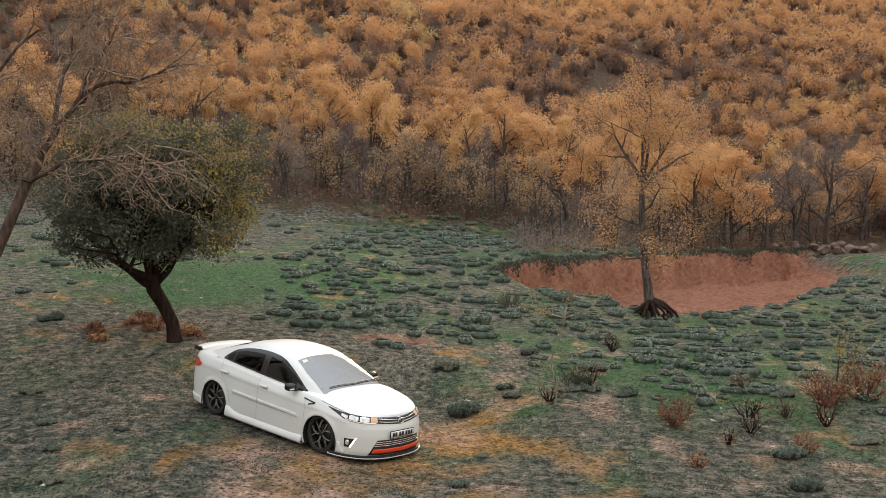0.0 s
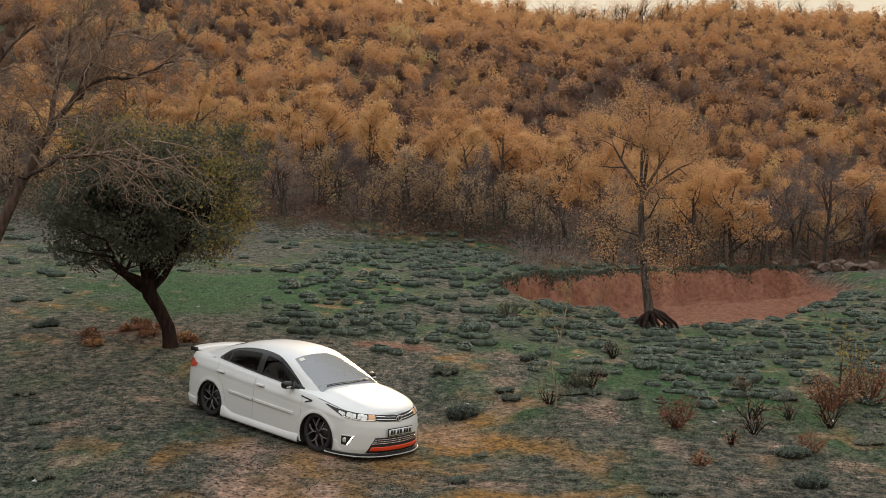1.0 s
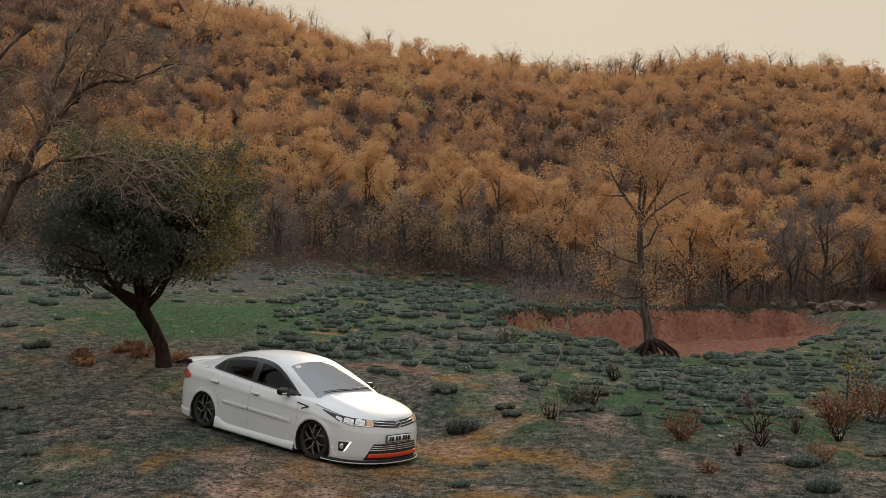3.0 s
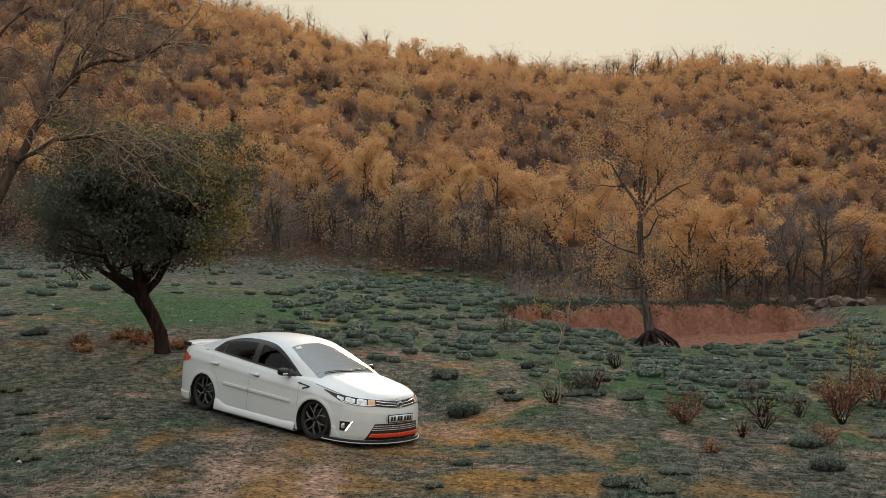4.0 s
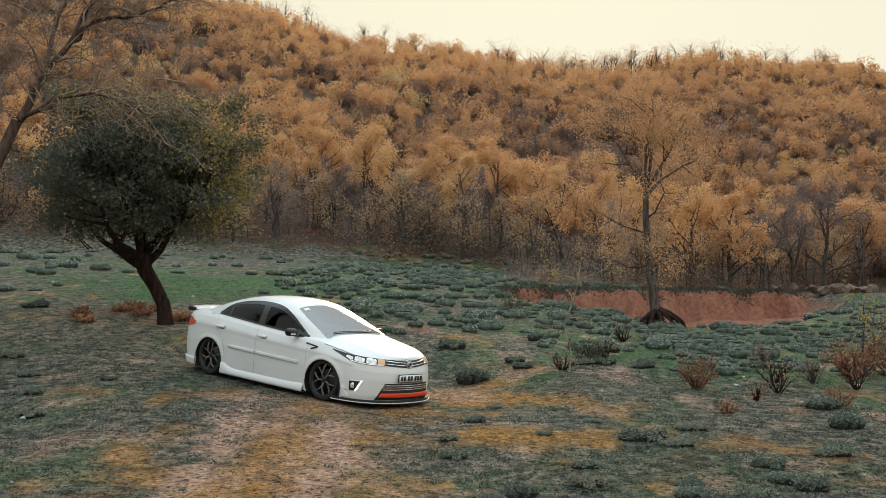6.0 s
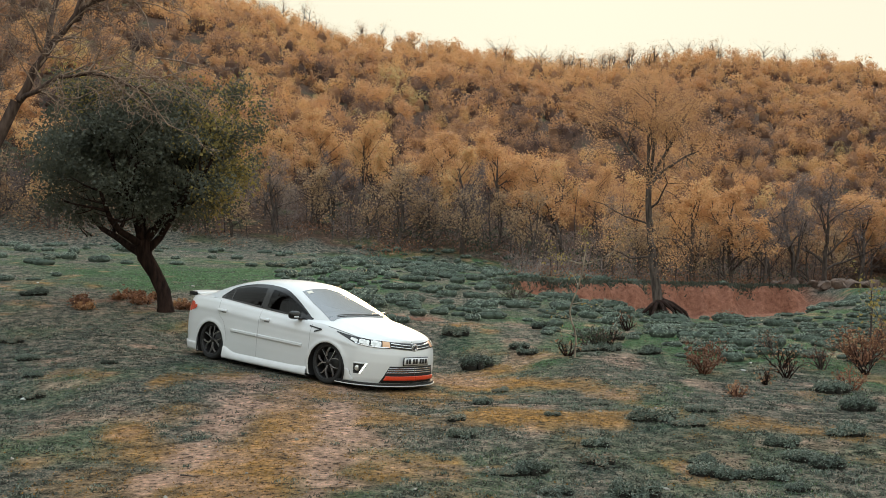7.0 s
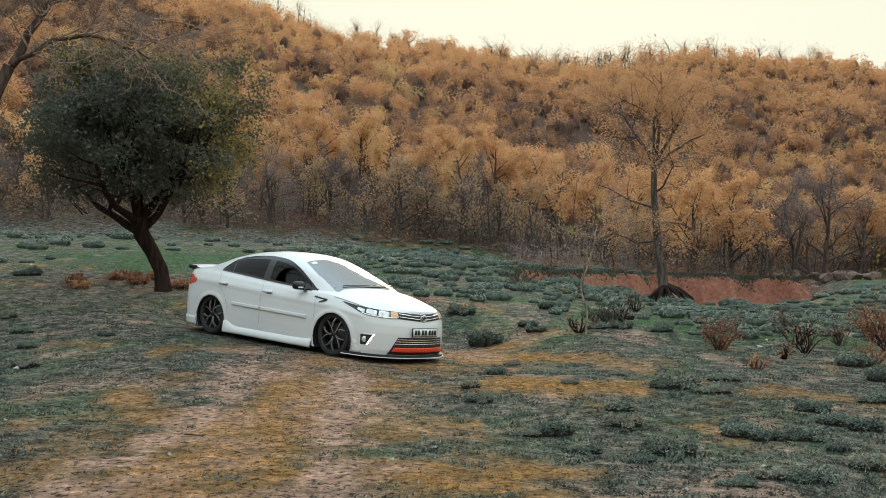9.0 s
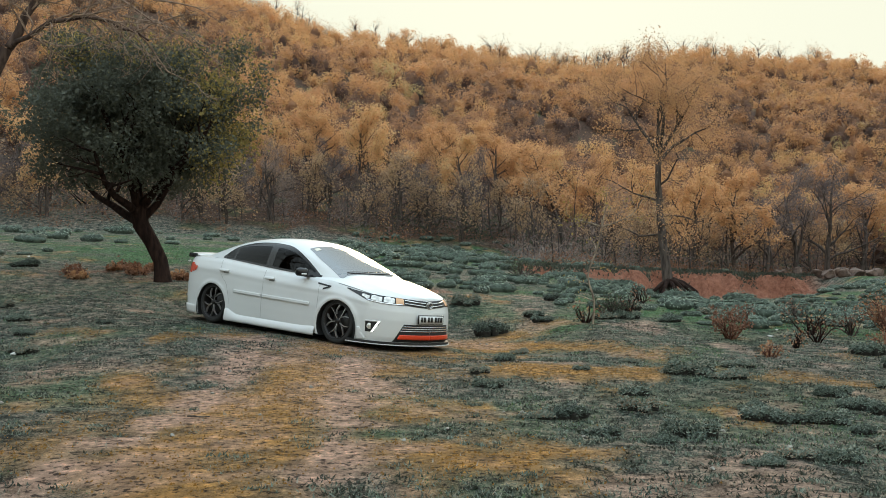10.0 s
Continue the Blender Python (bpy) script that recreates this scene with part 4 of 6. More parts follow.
def grass_clumps():
    """Small darker tussocks and bleached stems all over the meadow."""
    r = np.random.default_rng(93)
    n = 5200
    cx, cy = r.uniform(-9, 13, n), -9.3 + 22 * r.random(n) ** 1.4
    dirt, moss, lush, red, litter, gap_shade = zones(cx, cy)
    ok = (r.random(n) > 1.2 * np.maximum(np.maximum(dirt, moss), red)) & ~near_car(cx, cy)
    cx, cy = cx[ok], cy[ok]
    size = r.uniform(0.03, 0.10, len(cx)) * (0.6 + 0.8 * (vnoise(cx, cy, 1.2) > 0.5))
    per = 26
    x, y = np.repeat(cx, per) + r.normal(0, 1, len(cx) * per) * np.repeat(size, per), np.repeat(cy, per) + r.normal(0, 1, len(cx) * per) * np.repeat(size, per) * 0.7
    v, f = blades(x, y, 0.024, r, 1.4, 0.0065)
    tagged(mesh_object("tussocks", v, f, M_HEATH, False), "small dark grass tussocks scattered over the meadow", "grass", kind="stuff")
    n = 4600
    cx, cy = r.uniform(-6, 9, n), -9.3 + 12 * r.random(n) ** 1.2
    ok = zones(cx, cy)[1] < r.uniform(0.1, 0.6, n)
    cx, cy = cx[ok], cy[ok]
    cx, cy = cx[~near_car(cx, cy)], cy[~near_car(cx, cy)]
    x, y = np.repeat(cx, 12) + r.normal(0, 0.05, len(cx) * 12), np.repeat(cy, 12) + r.normal(0, 0.035, len(cx) * 12)
    v, f = blades(x, y, 0.020, r, 2.0, 0.0075)
    tagged(mesh_object("dead_tufts", v, f, M_TURF, False), "small dark dead tufts trodden into the ground", "grass", kind="stuff")
    n = 13000
    x, y = r.uniform(-9, 13, n), -9.3 + 24 * r.random(n) ** 1.3
    ok = ~near_car(x, y) & (vnoise(x, y, 0.9) > 0.45)
    v, f = blades(x[ok], y[ok], 0.026, r, 2.2, 0.005)
    tagged(mesh_object("dry_stems", v, f, M_STRAW, False), "bleached dry stems lying in the grass", "grass", kind="stuff")


M_STRAW = leaf_material("bleached_straw", [(0.0, (0.22, 0.18, 0.12)), (1.0, (0.58, 0.52, 0.42))], through_light=0.2)
M_HUMMOCK = leaf_material("moss_cushion_leaves", [(0.0, (0.08, 0.115, 0.09)), (0.35, (0.18, 0.24, 0.19)), (0.7, (0.34, 0.40, 0.32)), (0.9, (0.42, 0.38, 0.28)), (1.0, (0.38, 0.24, 0.15))], through_light=0.12, tint="tint", leafwise=0.16)
# darker than the leaves on top, so these cores colour in the flanks' shade
M_MOUND = plain("shaded_moss_mound", (0.07, 0.09, 0.07), 0.95, vary=0.7, bump=1.0, scale=9)
M_HEATH_CORE = plain("heath_core_shade", (0.022, 0.020, 0.016), 0.95, vary=0.6, bump=0.6, scale=14)
hummocks()
grass_clumps()


def heath(seed, leaves=2400):
    """A patch of heath grown from several ragged tufts of different height."""
    r = np.random.default_rng(seed)
    parts_, offs = [], []
    for i in range(8):
        q = r.uniform(0.16, 0.36)
        v, f, lv, lf = cushion(r, int(leaves * q * q / 0.55), q, q * 0.9, r.uniform(0.22, 0.56), 0.038, 9, 0.48, 1.1)
        lv = lv + np.repeat(r.normal(0, 0.035, (len(lv) // 3, 3)), 3, 0)
        parts_.append((v * np.array([0.82, 0.82, 0.8]), f, lv, lf))
        offs.append((r.uniform(-0.62, 0.62), r.normal(0, 0.22), 0))
    core = joined([(v + np.array(o), f) for (v, f, _, _), o in zip(parts_, offs)])
    lv = joined([(l_ + np.array(o), g) for (_, _, l_, g), o in zip(parts_, offs)])
    root = new("low_shrub")
    tagged(root, "low grey-green heath cushion in the grass", "shrub", "low shrubs in the meadow")
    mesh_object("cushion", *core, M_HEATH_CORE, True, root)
    mesh_object("foliage", *lv, M_HEATH, False, root)
    return root


heaths = [heath(300 + i) for i in range(4)]
# x, y, width, height, kind
NEAR_LOW = [(2.86, -2.66, 0.23), (2.55, -4.03, 0.2), (2.57, -4.9, 0.22), (3.06, -0.98, 0.18), (4.42, -2.26, 0.15), (3.71, -3.52, 0.16), (4.86, -3.74, 0.34), (5.23, -3.9, 0.3), (5.65, -2.94, 0.27), (4.1, -5.09, 0.27), (3.94, -5.81, 0.25), (2.98, -6.43, 0.22), (3.31, -6.29, 0.28), (3.52, -7.07, 0.25), (4.1, -7.23, 0.28), (3.83, -7.61, 0.18), (5.04, -6.17, 0.27), (5.24, -6.29, 0.24), (5.54, -6.25, 0.3), (5.02, -5.63, 0.2), (6.17, -5.38, 0.28), (6.37, -5.61, 0.32), (6.08, -4.77, 0.24), (7, -4.03, 0.32), (5.72, -7.44, 0.27), (4.75, -8.06, 0.24), (5, -8.08, 0.24), (4.38, -8.33, 0.18), (2.78, 1.46, 0.42), (3.67, 2.17, 0.3), (5.09, 2.68, 0.28), (5.79, 2.53, 0.33), (5.72, -6.64, 0.18)]
FAR_LOW = [(3.56, 2.75, 0.4), (2.24, 3.73, 0.45), (4.73, 2.71, 0.4), (5.38, 4.29, 0.5), (7.09, 4.44, 0.45), (8.13, 5.2, 0.5), (8.92, 3.17, 0.45), (4.09, 5.42, 0.4), (-3.41, -2.1, 0.27), (-3, -3.24, 0.3), (-6.84, 5.39, 0.45), (-3.98, -0.98, 0.26), (-2.65, -1.25, 0.25), (-5.12, 0.68, 0.3), (9.5, 0.31, 0.45), (8.11, -0.62, 0.42), (1.2, 8.53, 0.45), (9.26, 8.2, 0.55), (10.7, 9.2, 0.55), (7.9, -2.2, 0.4)]
rng = np.random.default_rng(8)
LOW = []
for i, (x, y, w) in enumerate(NEAR_LOW + FAR_LOW):
    w *= 0.72 if i < len(NEAR_LOW) else 0.6
    h = w * rng.uniform(0.34, 0.50)
    LOW.append((i % 4, Matrix.Translation((x, y, float(height(x, y)) - 0.01)) @ Matrix.Rotation(rng.uniform(-0.5, 0.5), 4, "Z") @ Matrix.Diagonal((w * rng.uniform(1.1, 1.4) / 0.85, w / 0.85, h / 0.34, 1))))
spread(heaths, LOW)


def twiggy(name, label, x, y, tall, wide, seed, bark, leaf, leaf_n, size=0.02, stems=14, lean=0.6, group=""):
    """A shrub of many thin stems with scattered leaves."""
    r = np.random.default_rng(seed)
    bars, tips = [], []
    for _ in range(stems):
        a = r.uniform(0, 6.28)
        grow(r, (r.normal(0, 0.02), r.normal(0, 0.02), -0.05), (math.cos(a) * lean * wide, math.sin(a) * lean * wide, 1), tall * r.uniform(0.6, 1.0), 0.016, 2, bars, tips, 0.16, 0.02, (0, 0, 4), 0.6, 0.5)
    tips = np.array(tips)
    crown = leaves_round(tips[r.integers(0, len(tips), leaf_n)], r, 1, 0.04, size) if leaf_n else None
    t = plant(name, label, "shrub", group, joined(bars), crown, bark, leaf, crown_name="leaves")
    t.matrix_world = spot(x, y)
    return t


twiggy("rusty_shrub", "rust-red twiggy shrub with withered leaves", 6.45, 0.9, 0.56, 1.2, 1, M_BARK_RUST, M_RUST, 540, 0.024)
twiggy("rusty_shrub", "large russet bush with bare purple-grey stems", 9.6, 2.5, 0.80, 1.3, 2, M_BARK_RUST, M_RUST, 540, 0.024, stems=34)
twiggy("rusty_shrub", "large russet bush with bare purple-grey stems", 10.7, 3.6, 0.95, 1.3, 3, M_BARK_RUST, M_RUST, 540, 0.024, stems=34)
twiggy("thorn_shrub", "dark thorny shrub with few leaves", 4.85, 2.9, 0.55, 1.3, 4, M_BARK, M_SHRUB_GREEN, 500, stems=18)
twiggy("thorn_shrub", "small dark grey bush before the bank", 3.65, 10.4, 0.65, 1.0, 5, M_BARK, M_SHRUB_GREEN, 350, stems=22)
twiggy("thorn_shrub", "dark thorny shrub with few leaves", 8.2, 3.1, 0.5, 0.9, 6, M_BARK, M_RUST, 90, stems=9)
twiggy("thorn_shrub", "dark thorny shrub with few leaves", 8.6, 1.6, 0.5, 0.9, 7, M_BARK, M_RUST, 90, stems=9)
twiggy("rusty_shrub", "small rusty bracken clump with withered fronds", 8.4, -0.3, 0.4, 1.3, 8, M_BARK_RUST, M_RUST, 157, stems=10)
twiggy("rusty_shrub", "small rusty bracken clump with withered fronds", 6.45, -1.3, 0.25, 1.3, 9, M_BARK_RUST, M_RUST, 135, stems=10)
twiggy("young_tree", "thin young tree with sparse yellow-green leaves", 9.9, 2.9, 1.75, 0.55, 10, M_BARK_GREY, M_YELLOW, 240, 0.028, stems=5, lean=0.5)
for i, (x, y, tall) in enumerate([(7.2, 0.0, 0.35), (7.7, 0.6, 0.45), (7.9, 1.5, 0.5), (4.3, 1.9, 0.4), (9.2, 1.2, 0.6), (6.0, 6.6, 0.5), (5.1, 3.1, 0.5)]):
    twiggy("thorn_shrub", "small dark thorny shrub with few leaves", x, y, tall, 1.1, 40 + i, M_BARK_RED, M_RUST, 60, stems=9, group="thorn shrubs in the meadow")
for i, (x, y) in enumerate([(-4.4, 5.2), (-4.7, 5.7), (-4.3, 6.0), (-5.0, 5.5), (-3.4, 5.1), (-5.4, 4.4), (-4.9, 6.2), (-3.7, 5.4), (-5.2, 4.1), (-5.6, 4.9)]):
    twiggy("dead_bracken", "clump of rust-brown dead bracken on the meadow", x, y, 0.22, 2.0, 20 + i, M_BARK_RED, M_RUST, 260, 0.035, 9, 0.9, "dead bracken below the tree")


def twig_sapling():
    """The pale crooked sapling in the meadow."""
    r = np.random.default_rng(52)
    bars, tips = [], []
    p, _ = resample(np.array([[0, 0, -0.05], [0.02, 0, 0.4], [-0.08, 0, 0.8], [0.06, 0.02, 1.2], [0.16, 0, 1.6], [0.14, 0, 1.75]]), 14)
    bars.append(bar(p, np.linspace(0.018, 0.009, 14), 6))
    for w, ln in (((-1, 0.1, 0.35), 0.7), ((1.1, 0, 0.3), 0.9), ((0.2, 0.3, 1), 0.6), ((-0.6, -0.2, 0.1), 0.5)):
        grow(r, p[-2], w, ln, 0.012, 2, bars, tips, 0.16, 0.0, (0, 0, 5), 0.7, 0.5)
    for i in (3, 5, 7, 9):
        grow(r, p[i], (r.normal(0, 1), r.normal(0, 1), 0.5), 0.45, 0.011, 3, bars, tips, 0.2, 0, (0, 0, 0), 0.6, 0.5)
    t = plant("sapling", "crooked pale sapling with a few yellowish leaves", "tree", "", joined(bars), leaves_round(np.array(tips), r, 2, 0.05, 0.020), M_BARK_PALE, M_YELLOW, crown_name="leaves")
    t.matrix_world = spot(4.4, 1.7)


twig_sapling()

# ---- stones, litter and fallen wood ----
def stone(name, label, x, y, size, seed, mat, group="", sink=0.3, category="rock"):
    r = np.random.default_rng(seed)
    bm = bmesh.new()
    bmesh.ops.create_icosphere(bm, subdivisions=2, radius=1.0)
    ph = r.uniform(0, 6.28, 6)
    cut = r.normal(size=(9, 3))
    cut /= np.linalg.norm(cut, axis=1)[:, None]
    for v in bm.verts:
        c = np.array(v.co)
        for d in cut:
            c = c - d * max(0, c.dot(d) - 0.55)
        k = 1 + 0.08 * math.sin(3 * c[0] + ph[0]) + 0.07 * math.sin(4 * c[1] + ph[1]) + 0.05 * math.sin(7 * c[2] + ph[2])
        v.co = Vector(c * k * np.array(size))
    me = bpy.data.meshes.new(name)
    bm.to_mesh(me)
    bm.free()
    me.materials.append(mat)
    ob = new(name, me)
    ob.matrix_world = Matrix.Translation((x, y, float(height(x, y)) + size[2] * (1 - sink) * 0.6)) @ Matrix.Rotation(r.uniform(0, 6), 4, "Z")
    return tagged(ob, label, category, group)


M_ROCK = plain("reddish_grey_rock", (0.15, 0.105, 0.085), 0.95, vary=0.5, bump=0.8, scale=5)
M_LITTER = plain("white_litter", (0.62, 0.62, 0.60), 0.6, vary=0.1, scale=10)
M_PEBBLE = plain("pale_pebble", (0.34, 0.32, 0.28), 0.85, vary=0.3, bump=0.4, scale=12)
for i, (x, y, s) in enumerate([(17.6, 35.4, 0.315), (18.0, 34.4, 0.375), (18.8, 34.2, 0.46499999999999997), (19.1, 33.1, 0.5249999999999999), (19.8, 34.0, 0.44999999999999996), (20.1, 32.5, 0.5625), (20.9, 32.8, 0.41250000000000003), (17.0, 34.2, 0.26249999999999996), (21.6, 33.7, 0.44999999999999996), (19.4, 31.9, 0.375), (20.4, 34.9, 0.375)]):
    stone("boulder", "weathered reddish-grey boulder at the end of the bank", x, y, (s, s * 0.8, s * 0.7), 500 + i, M_ROCK, "boulders at the bank", 0.1)
for i, (x, y, s) in enumerate([(-3.0, -3.35, 0.10), (7.2, 1.3, 0.09), (7.5, 2.0, 0.08), (-7.8, 7.8, 0.10), (-4.3, 8.6, 0.10), (4.9, 4.9, 0.07), (5.9, 5.2, 0.07), (-1.0, 12.0, 0.10), (5.2, 6.6, 0.07), (9.4, 1.7, 0.09), (-8.5, 10.2, 0.1), (2.75, 2.2, 0.10)]):
    stone("litter", "scrap of white rubbish lying in the grass", x, y, (s * 0.6, s * 0.35, s * 0.25), 600 + i, M_LITTER, "litter in the meadow", category="litter")
rng = np.random.default_rng(66)
for i in range(80):
    x, y = rng.uniform(-3.5, 9), rng.uniform(-8.5, 3.0)
    if not near_car(x, y):
        s = rng.uniform(0.015, 0.035)
        stone("pebble", "small pale pebble on the ground", x, y, (s, s * 0.8, s * 0.6), 700 + i, M_PEBBLE, "pebbles on the meadow", category="pebble")
M_SOIL = plain("dark_root_soil", (0.035, 0.022, 0.018), 0.95, vary=0.6, bump=0.9, scale=9)
stone("earth_clod", "dark clod of earth held by the oak's roots", 8.15, 12.45, (0.30, 0.26, 0.20), 561, M_SOIL, "", 0.4, "earth")
stone("earth_clod", "dark clod of earth held by the oak's roots", 7.6, 12.35, (0.22, 0.2, 0.15), 562, M_SOIL, "", 0.4, "earth")
stick_pts, _ = resample(np.array([[-0.16, 0.05, 0.03], [-0.05, 0.0, 0.035], [0.05, -0.03, 0.03], [0.17, -0.05, 0.04]]), 8)
stick = mesh_object("stick", *bar(stick_pts, np.linspace(0.014, 0.008, 8), 6), M_BARK)
tagged(stick, "short dry stick lying on the track", "stick")
stick.matrix_world = spot(0.2, -7.0, 0.6)
# ---- the car: a white lowered saloon, x forward, y left, z up, origin under the middle of the wheelbase ----
M_PAINT = plain("white_car_paint", (0.69, 0.70, 0.705), 0.38, coat=0.45, vary=0.02, scale=2.0)
M_BLACK = plain("black_gloss_plastic", (0.012, 0.012, 0.013), 0.25)
M_MATT = plain("matt_black_plastic", (0.015, 0.015, 0.016), 0.7)
M_TYRE = plain("tyre_rubber", (0.018, 0.018, 0.018), 0.85, bump=0.2, scale=60)
M_RIM = plain("dark_alloy", (0.035, 0.033, 0.033), 0.4, metal=0.5)
M_RIM_EDGE = plain("machined_alloy", (0.48, 0.47, 0.47), 0.3, metal=0.7)
M_CHROME = plain("chrome", (0.75, 0.75, 0.76), 0.12, metal=1.0)
M_RED = plain("red_bumper_strip", (0.70, 0.06, 0.02), 0.3)
M_TAIL = plain("red_lamp_glass", (0.62, 0.06, 0.025), 0.15, coat=0.6)
M_AMBER = plain("amber_lamp", (0.70, 0.42, 0.24), 0.3)
M_SEAM = plain("panel_gap", (0.22, 0.22, 0.22), 0.8)
M_PLATE = plain("plate_white", (0.72, 0.73, 0.74), 0.4)
M_INK = plain("plate_ink", (0.015, 0.015, 0.018), 0.5)
M_SEAT = plain("dark_seat_cloth", (0.025, 0.024, 0.024), 0.9)
M_STICKER = plain("windscreen_sticker", (0.7, 0.68, 0.6), 0.6)
M_REFLECTOR = plain("headlamp_reflector", (0.70, 0.69, 0.66), 0.3, metal=0.5, vary=0.35, scale=22)


def lamp_material(name, color, strength):
    m, n, l, b = material(name)
    b.inputs["Base Color"].default_value = (*color, 1)
    b.inputs["Emission Color"].default_value = (*color, 1)
    b.inputs["Emission Strength"].default_value = strength
    return m


def glass_material(name, tint, gloss=0.03, ior=1.5):
    m, n, l, b = material(name)
    fr = n.new("ShaderNodeFresnel")
    fr.inputs[0].default_value = ior
    tr, gl = n.new("ShaderNodeBsdfTransparent"), n.new("ShaderNodeBsdfGlossy")
    tr.inputs[0].default_value, gl.inputs["Roughness"].default_value = (*tint, 1), gloss
    mx = n.new("ShaderNodeMixShader")
    l.new(fr.outputs[0], mx.inputs[0])
    l.new(tr.outputs[0], mx.inputs[1])
    l.new(gl.outputs[0], mx.inputs[2])
    l.new(mx.outputs[0], n["Material Output"].inputs[0])
    return m


M_TINT = glass_material("tinted_side_glass", (0.04, 0.04, 0.045), 0.015, 1.3)
M_WINDSCREEN = glass_material("windscreen_glass", (0.15, 0.16, 0.17), 0.06, 3.6)
M_DRL = lamp_material("daytime_lamp", (0.9, 0.92, 0.85), 1.0)


def curve(points, n):
    """Catmull-Rom through points, n samples evenly spaced along it."""
    p = np.array(points, float)
    p = np.vstack([2 * p[0] - p[1], p, 2 * p[-1] - p[-2]])
    out = []
    for i in range(1, len(p) - 2):
        t = np.linspace(0, 1, 40, endpoint=False)[:, None]
        out.append(0.5 * (2 * p[i] + (p[i + 1] - p[i - 1]) * t + (2 * p[i - 1] - 5 * p[i] + 4 * p[i + 1] - p[i + 2]) * t ** 2 + (3 * p[i] - p[i - 1] - 3 * p[i + 1] + p[i + 2]) * t ** 3))
    out = np.vstack(out + [p[-2:-1]])
    s = np.concatenate([[0], np.cumsum(np.linalg.norm(np.diff(out, axis=0), axis=1))])
    k = np.linspace(0, s[-1], n)
    return np.stack([np.interp(k, s, out[:, j]) for j in range(p.shape[1])], 1), k


def smooth_table(xs, zs):
    q, _ = curve(list(zip(xs, zs)), 400)
    return lambda x: np.interp(x, q[:, 0], q[:, 1])


OUTLINE, ARC = curve([(2.30, 0), (2.275, 0.25), (2.215, 0.45), (2.10, 0.63), (1.94, 0.755), (1.74, 0.835), (1.35, 0.88), (0.6, 0.885), (-0.6, 0.885), (-1.35, 0.885),
                      (-1.8, 0.85), (-2.06, 0.785), (-2.21, 0.67), (-2.29, 0.45), (-2.325, 0.2), (-2.33, 0)], 420)
shoulder = smooth_table([-2.4, -2.2, -1.8, -1.2, 0, 0.9, 1.2, 1.6, 1.9, 2.1, 2.35], [0.925, 0.955, 0.985, 0.975, 0.90, 0.855, 0.845, 0.79, 0.735, 0.705, 0.685])
SILL = 0.105
LEVEL = np.array([0, 0.12, 0.3, 0.5, 0.7, 0.86, 0.95, 1.0])
WIDE = np.array([0.972, 0.985, 0.995, 1.0, 0.99, 0.968, 0.935, 0.90])
FRONT = np.array([-0.03, 0.0, 0.0, 0.0, -0.015, -0.045, -0.075, -0.11])
REAR = np.array([0.06, 0.03, 0.0, 0.0, 0.0, 0.02, 0.03, 0.05])


def body_at(s, v):
    """A place on the body's flank, bumper or wing: s runs from the nose round one side to the tail, v from sill to shoulder."""
    s, v = np.broadcast_arrays(np.asarray(s, float), np.asarray(v, float))
    x, y = np.interp(s, ARC, OUTLINE[:, 0]), np.interp(s, ARC, OUTLINE[:, 1])
    f, r = np.clip((x - 1.35) / 0.95, 0, 1) ** 2, np.clip((-1.35 - x) / 0.98, 0, 1) ** 2
    z = SILL + v * (shoulder(x) - SILL)
    x2 = x + f * np.interp(v, LEVEL, FRONT) + r * np.interp(v, LEVEL, REAR)
    y2 = y * np.interp(v, LEVEL, WIDE)
    crease = 0.010 * np.exp(-((v - 0.80) / 0.05) ** 2) * (np.abs(x) < 1.9)
    return np.stack([x2, y2 + crease * np.sign(y), z], -1)


def body_z(s, z):
    x = np.interp(s, ARC, OUTLINE[:, 0])
    return body_at(s, (z - SILL) / (shoulder(x) - SILL))


def s_of_x(x):
    """Arc length on the flank at x."""
    return np.interp(-np.asarray(x, float), -OUTLINE[:, 0], ARC)


def grid_faces(nu, nv):
    i = np.arange(nu * nv).reshape(nu, nv)
    return np.stack([i[:-1, :-1], i[1:, :-1], i[1:, 1:], i[:-1, 1:]], -1).reshape(-1, 4)


def mirrored(v, f):
    w = v * np.array([1, -1, 1])
    return np.vstack([v, w]), np.vstack([f, f[:, ::-1] + len(v)])


car = new("car")
tagged(car, "white lowered saloon car with tinted windows and dark wheels on grass", "car")


def part(name, v, f, mat, parent=None, label="", smooth=True, thick=0.0):
    ob = mesh_object(name, v, f, mat, smooth, parent or car)
    if thick:
        k = ob.modifiers.new("thickness", "SOLIDIFY")
        k.thickness, k.offset = thick, -1
    if label:
        ob["label"] = label
    return ob


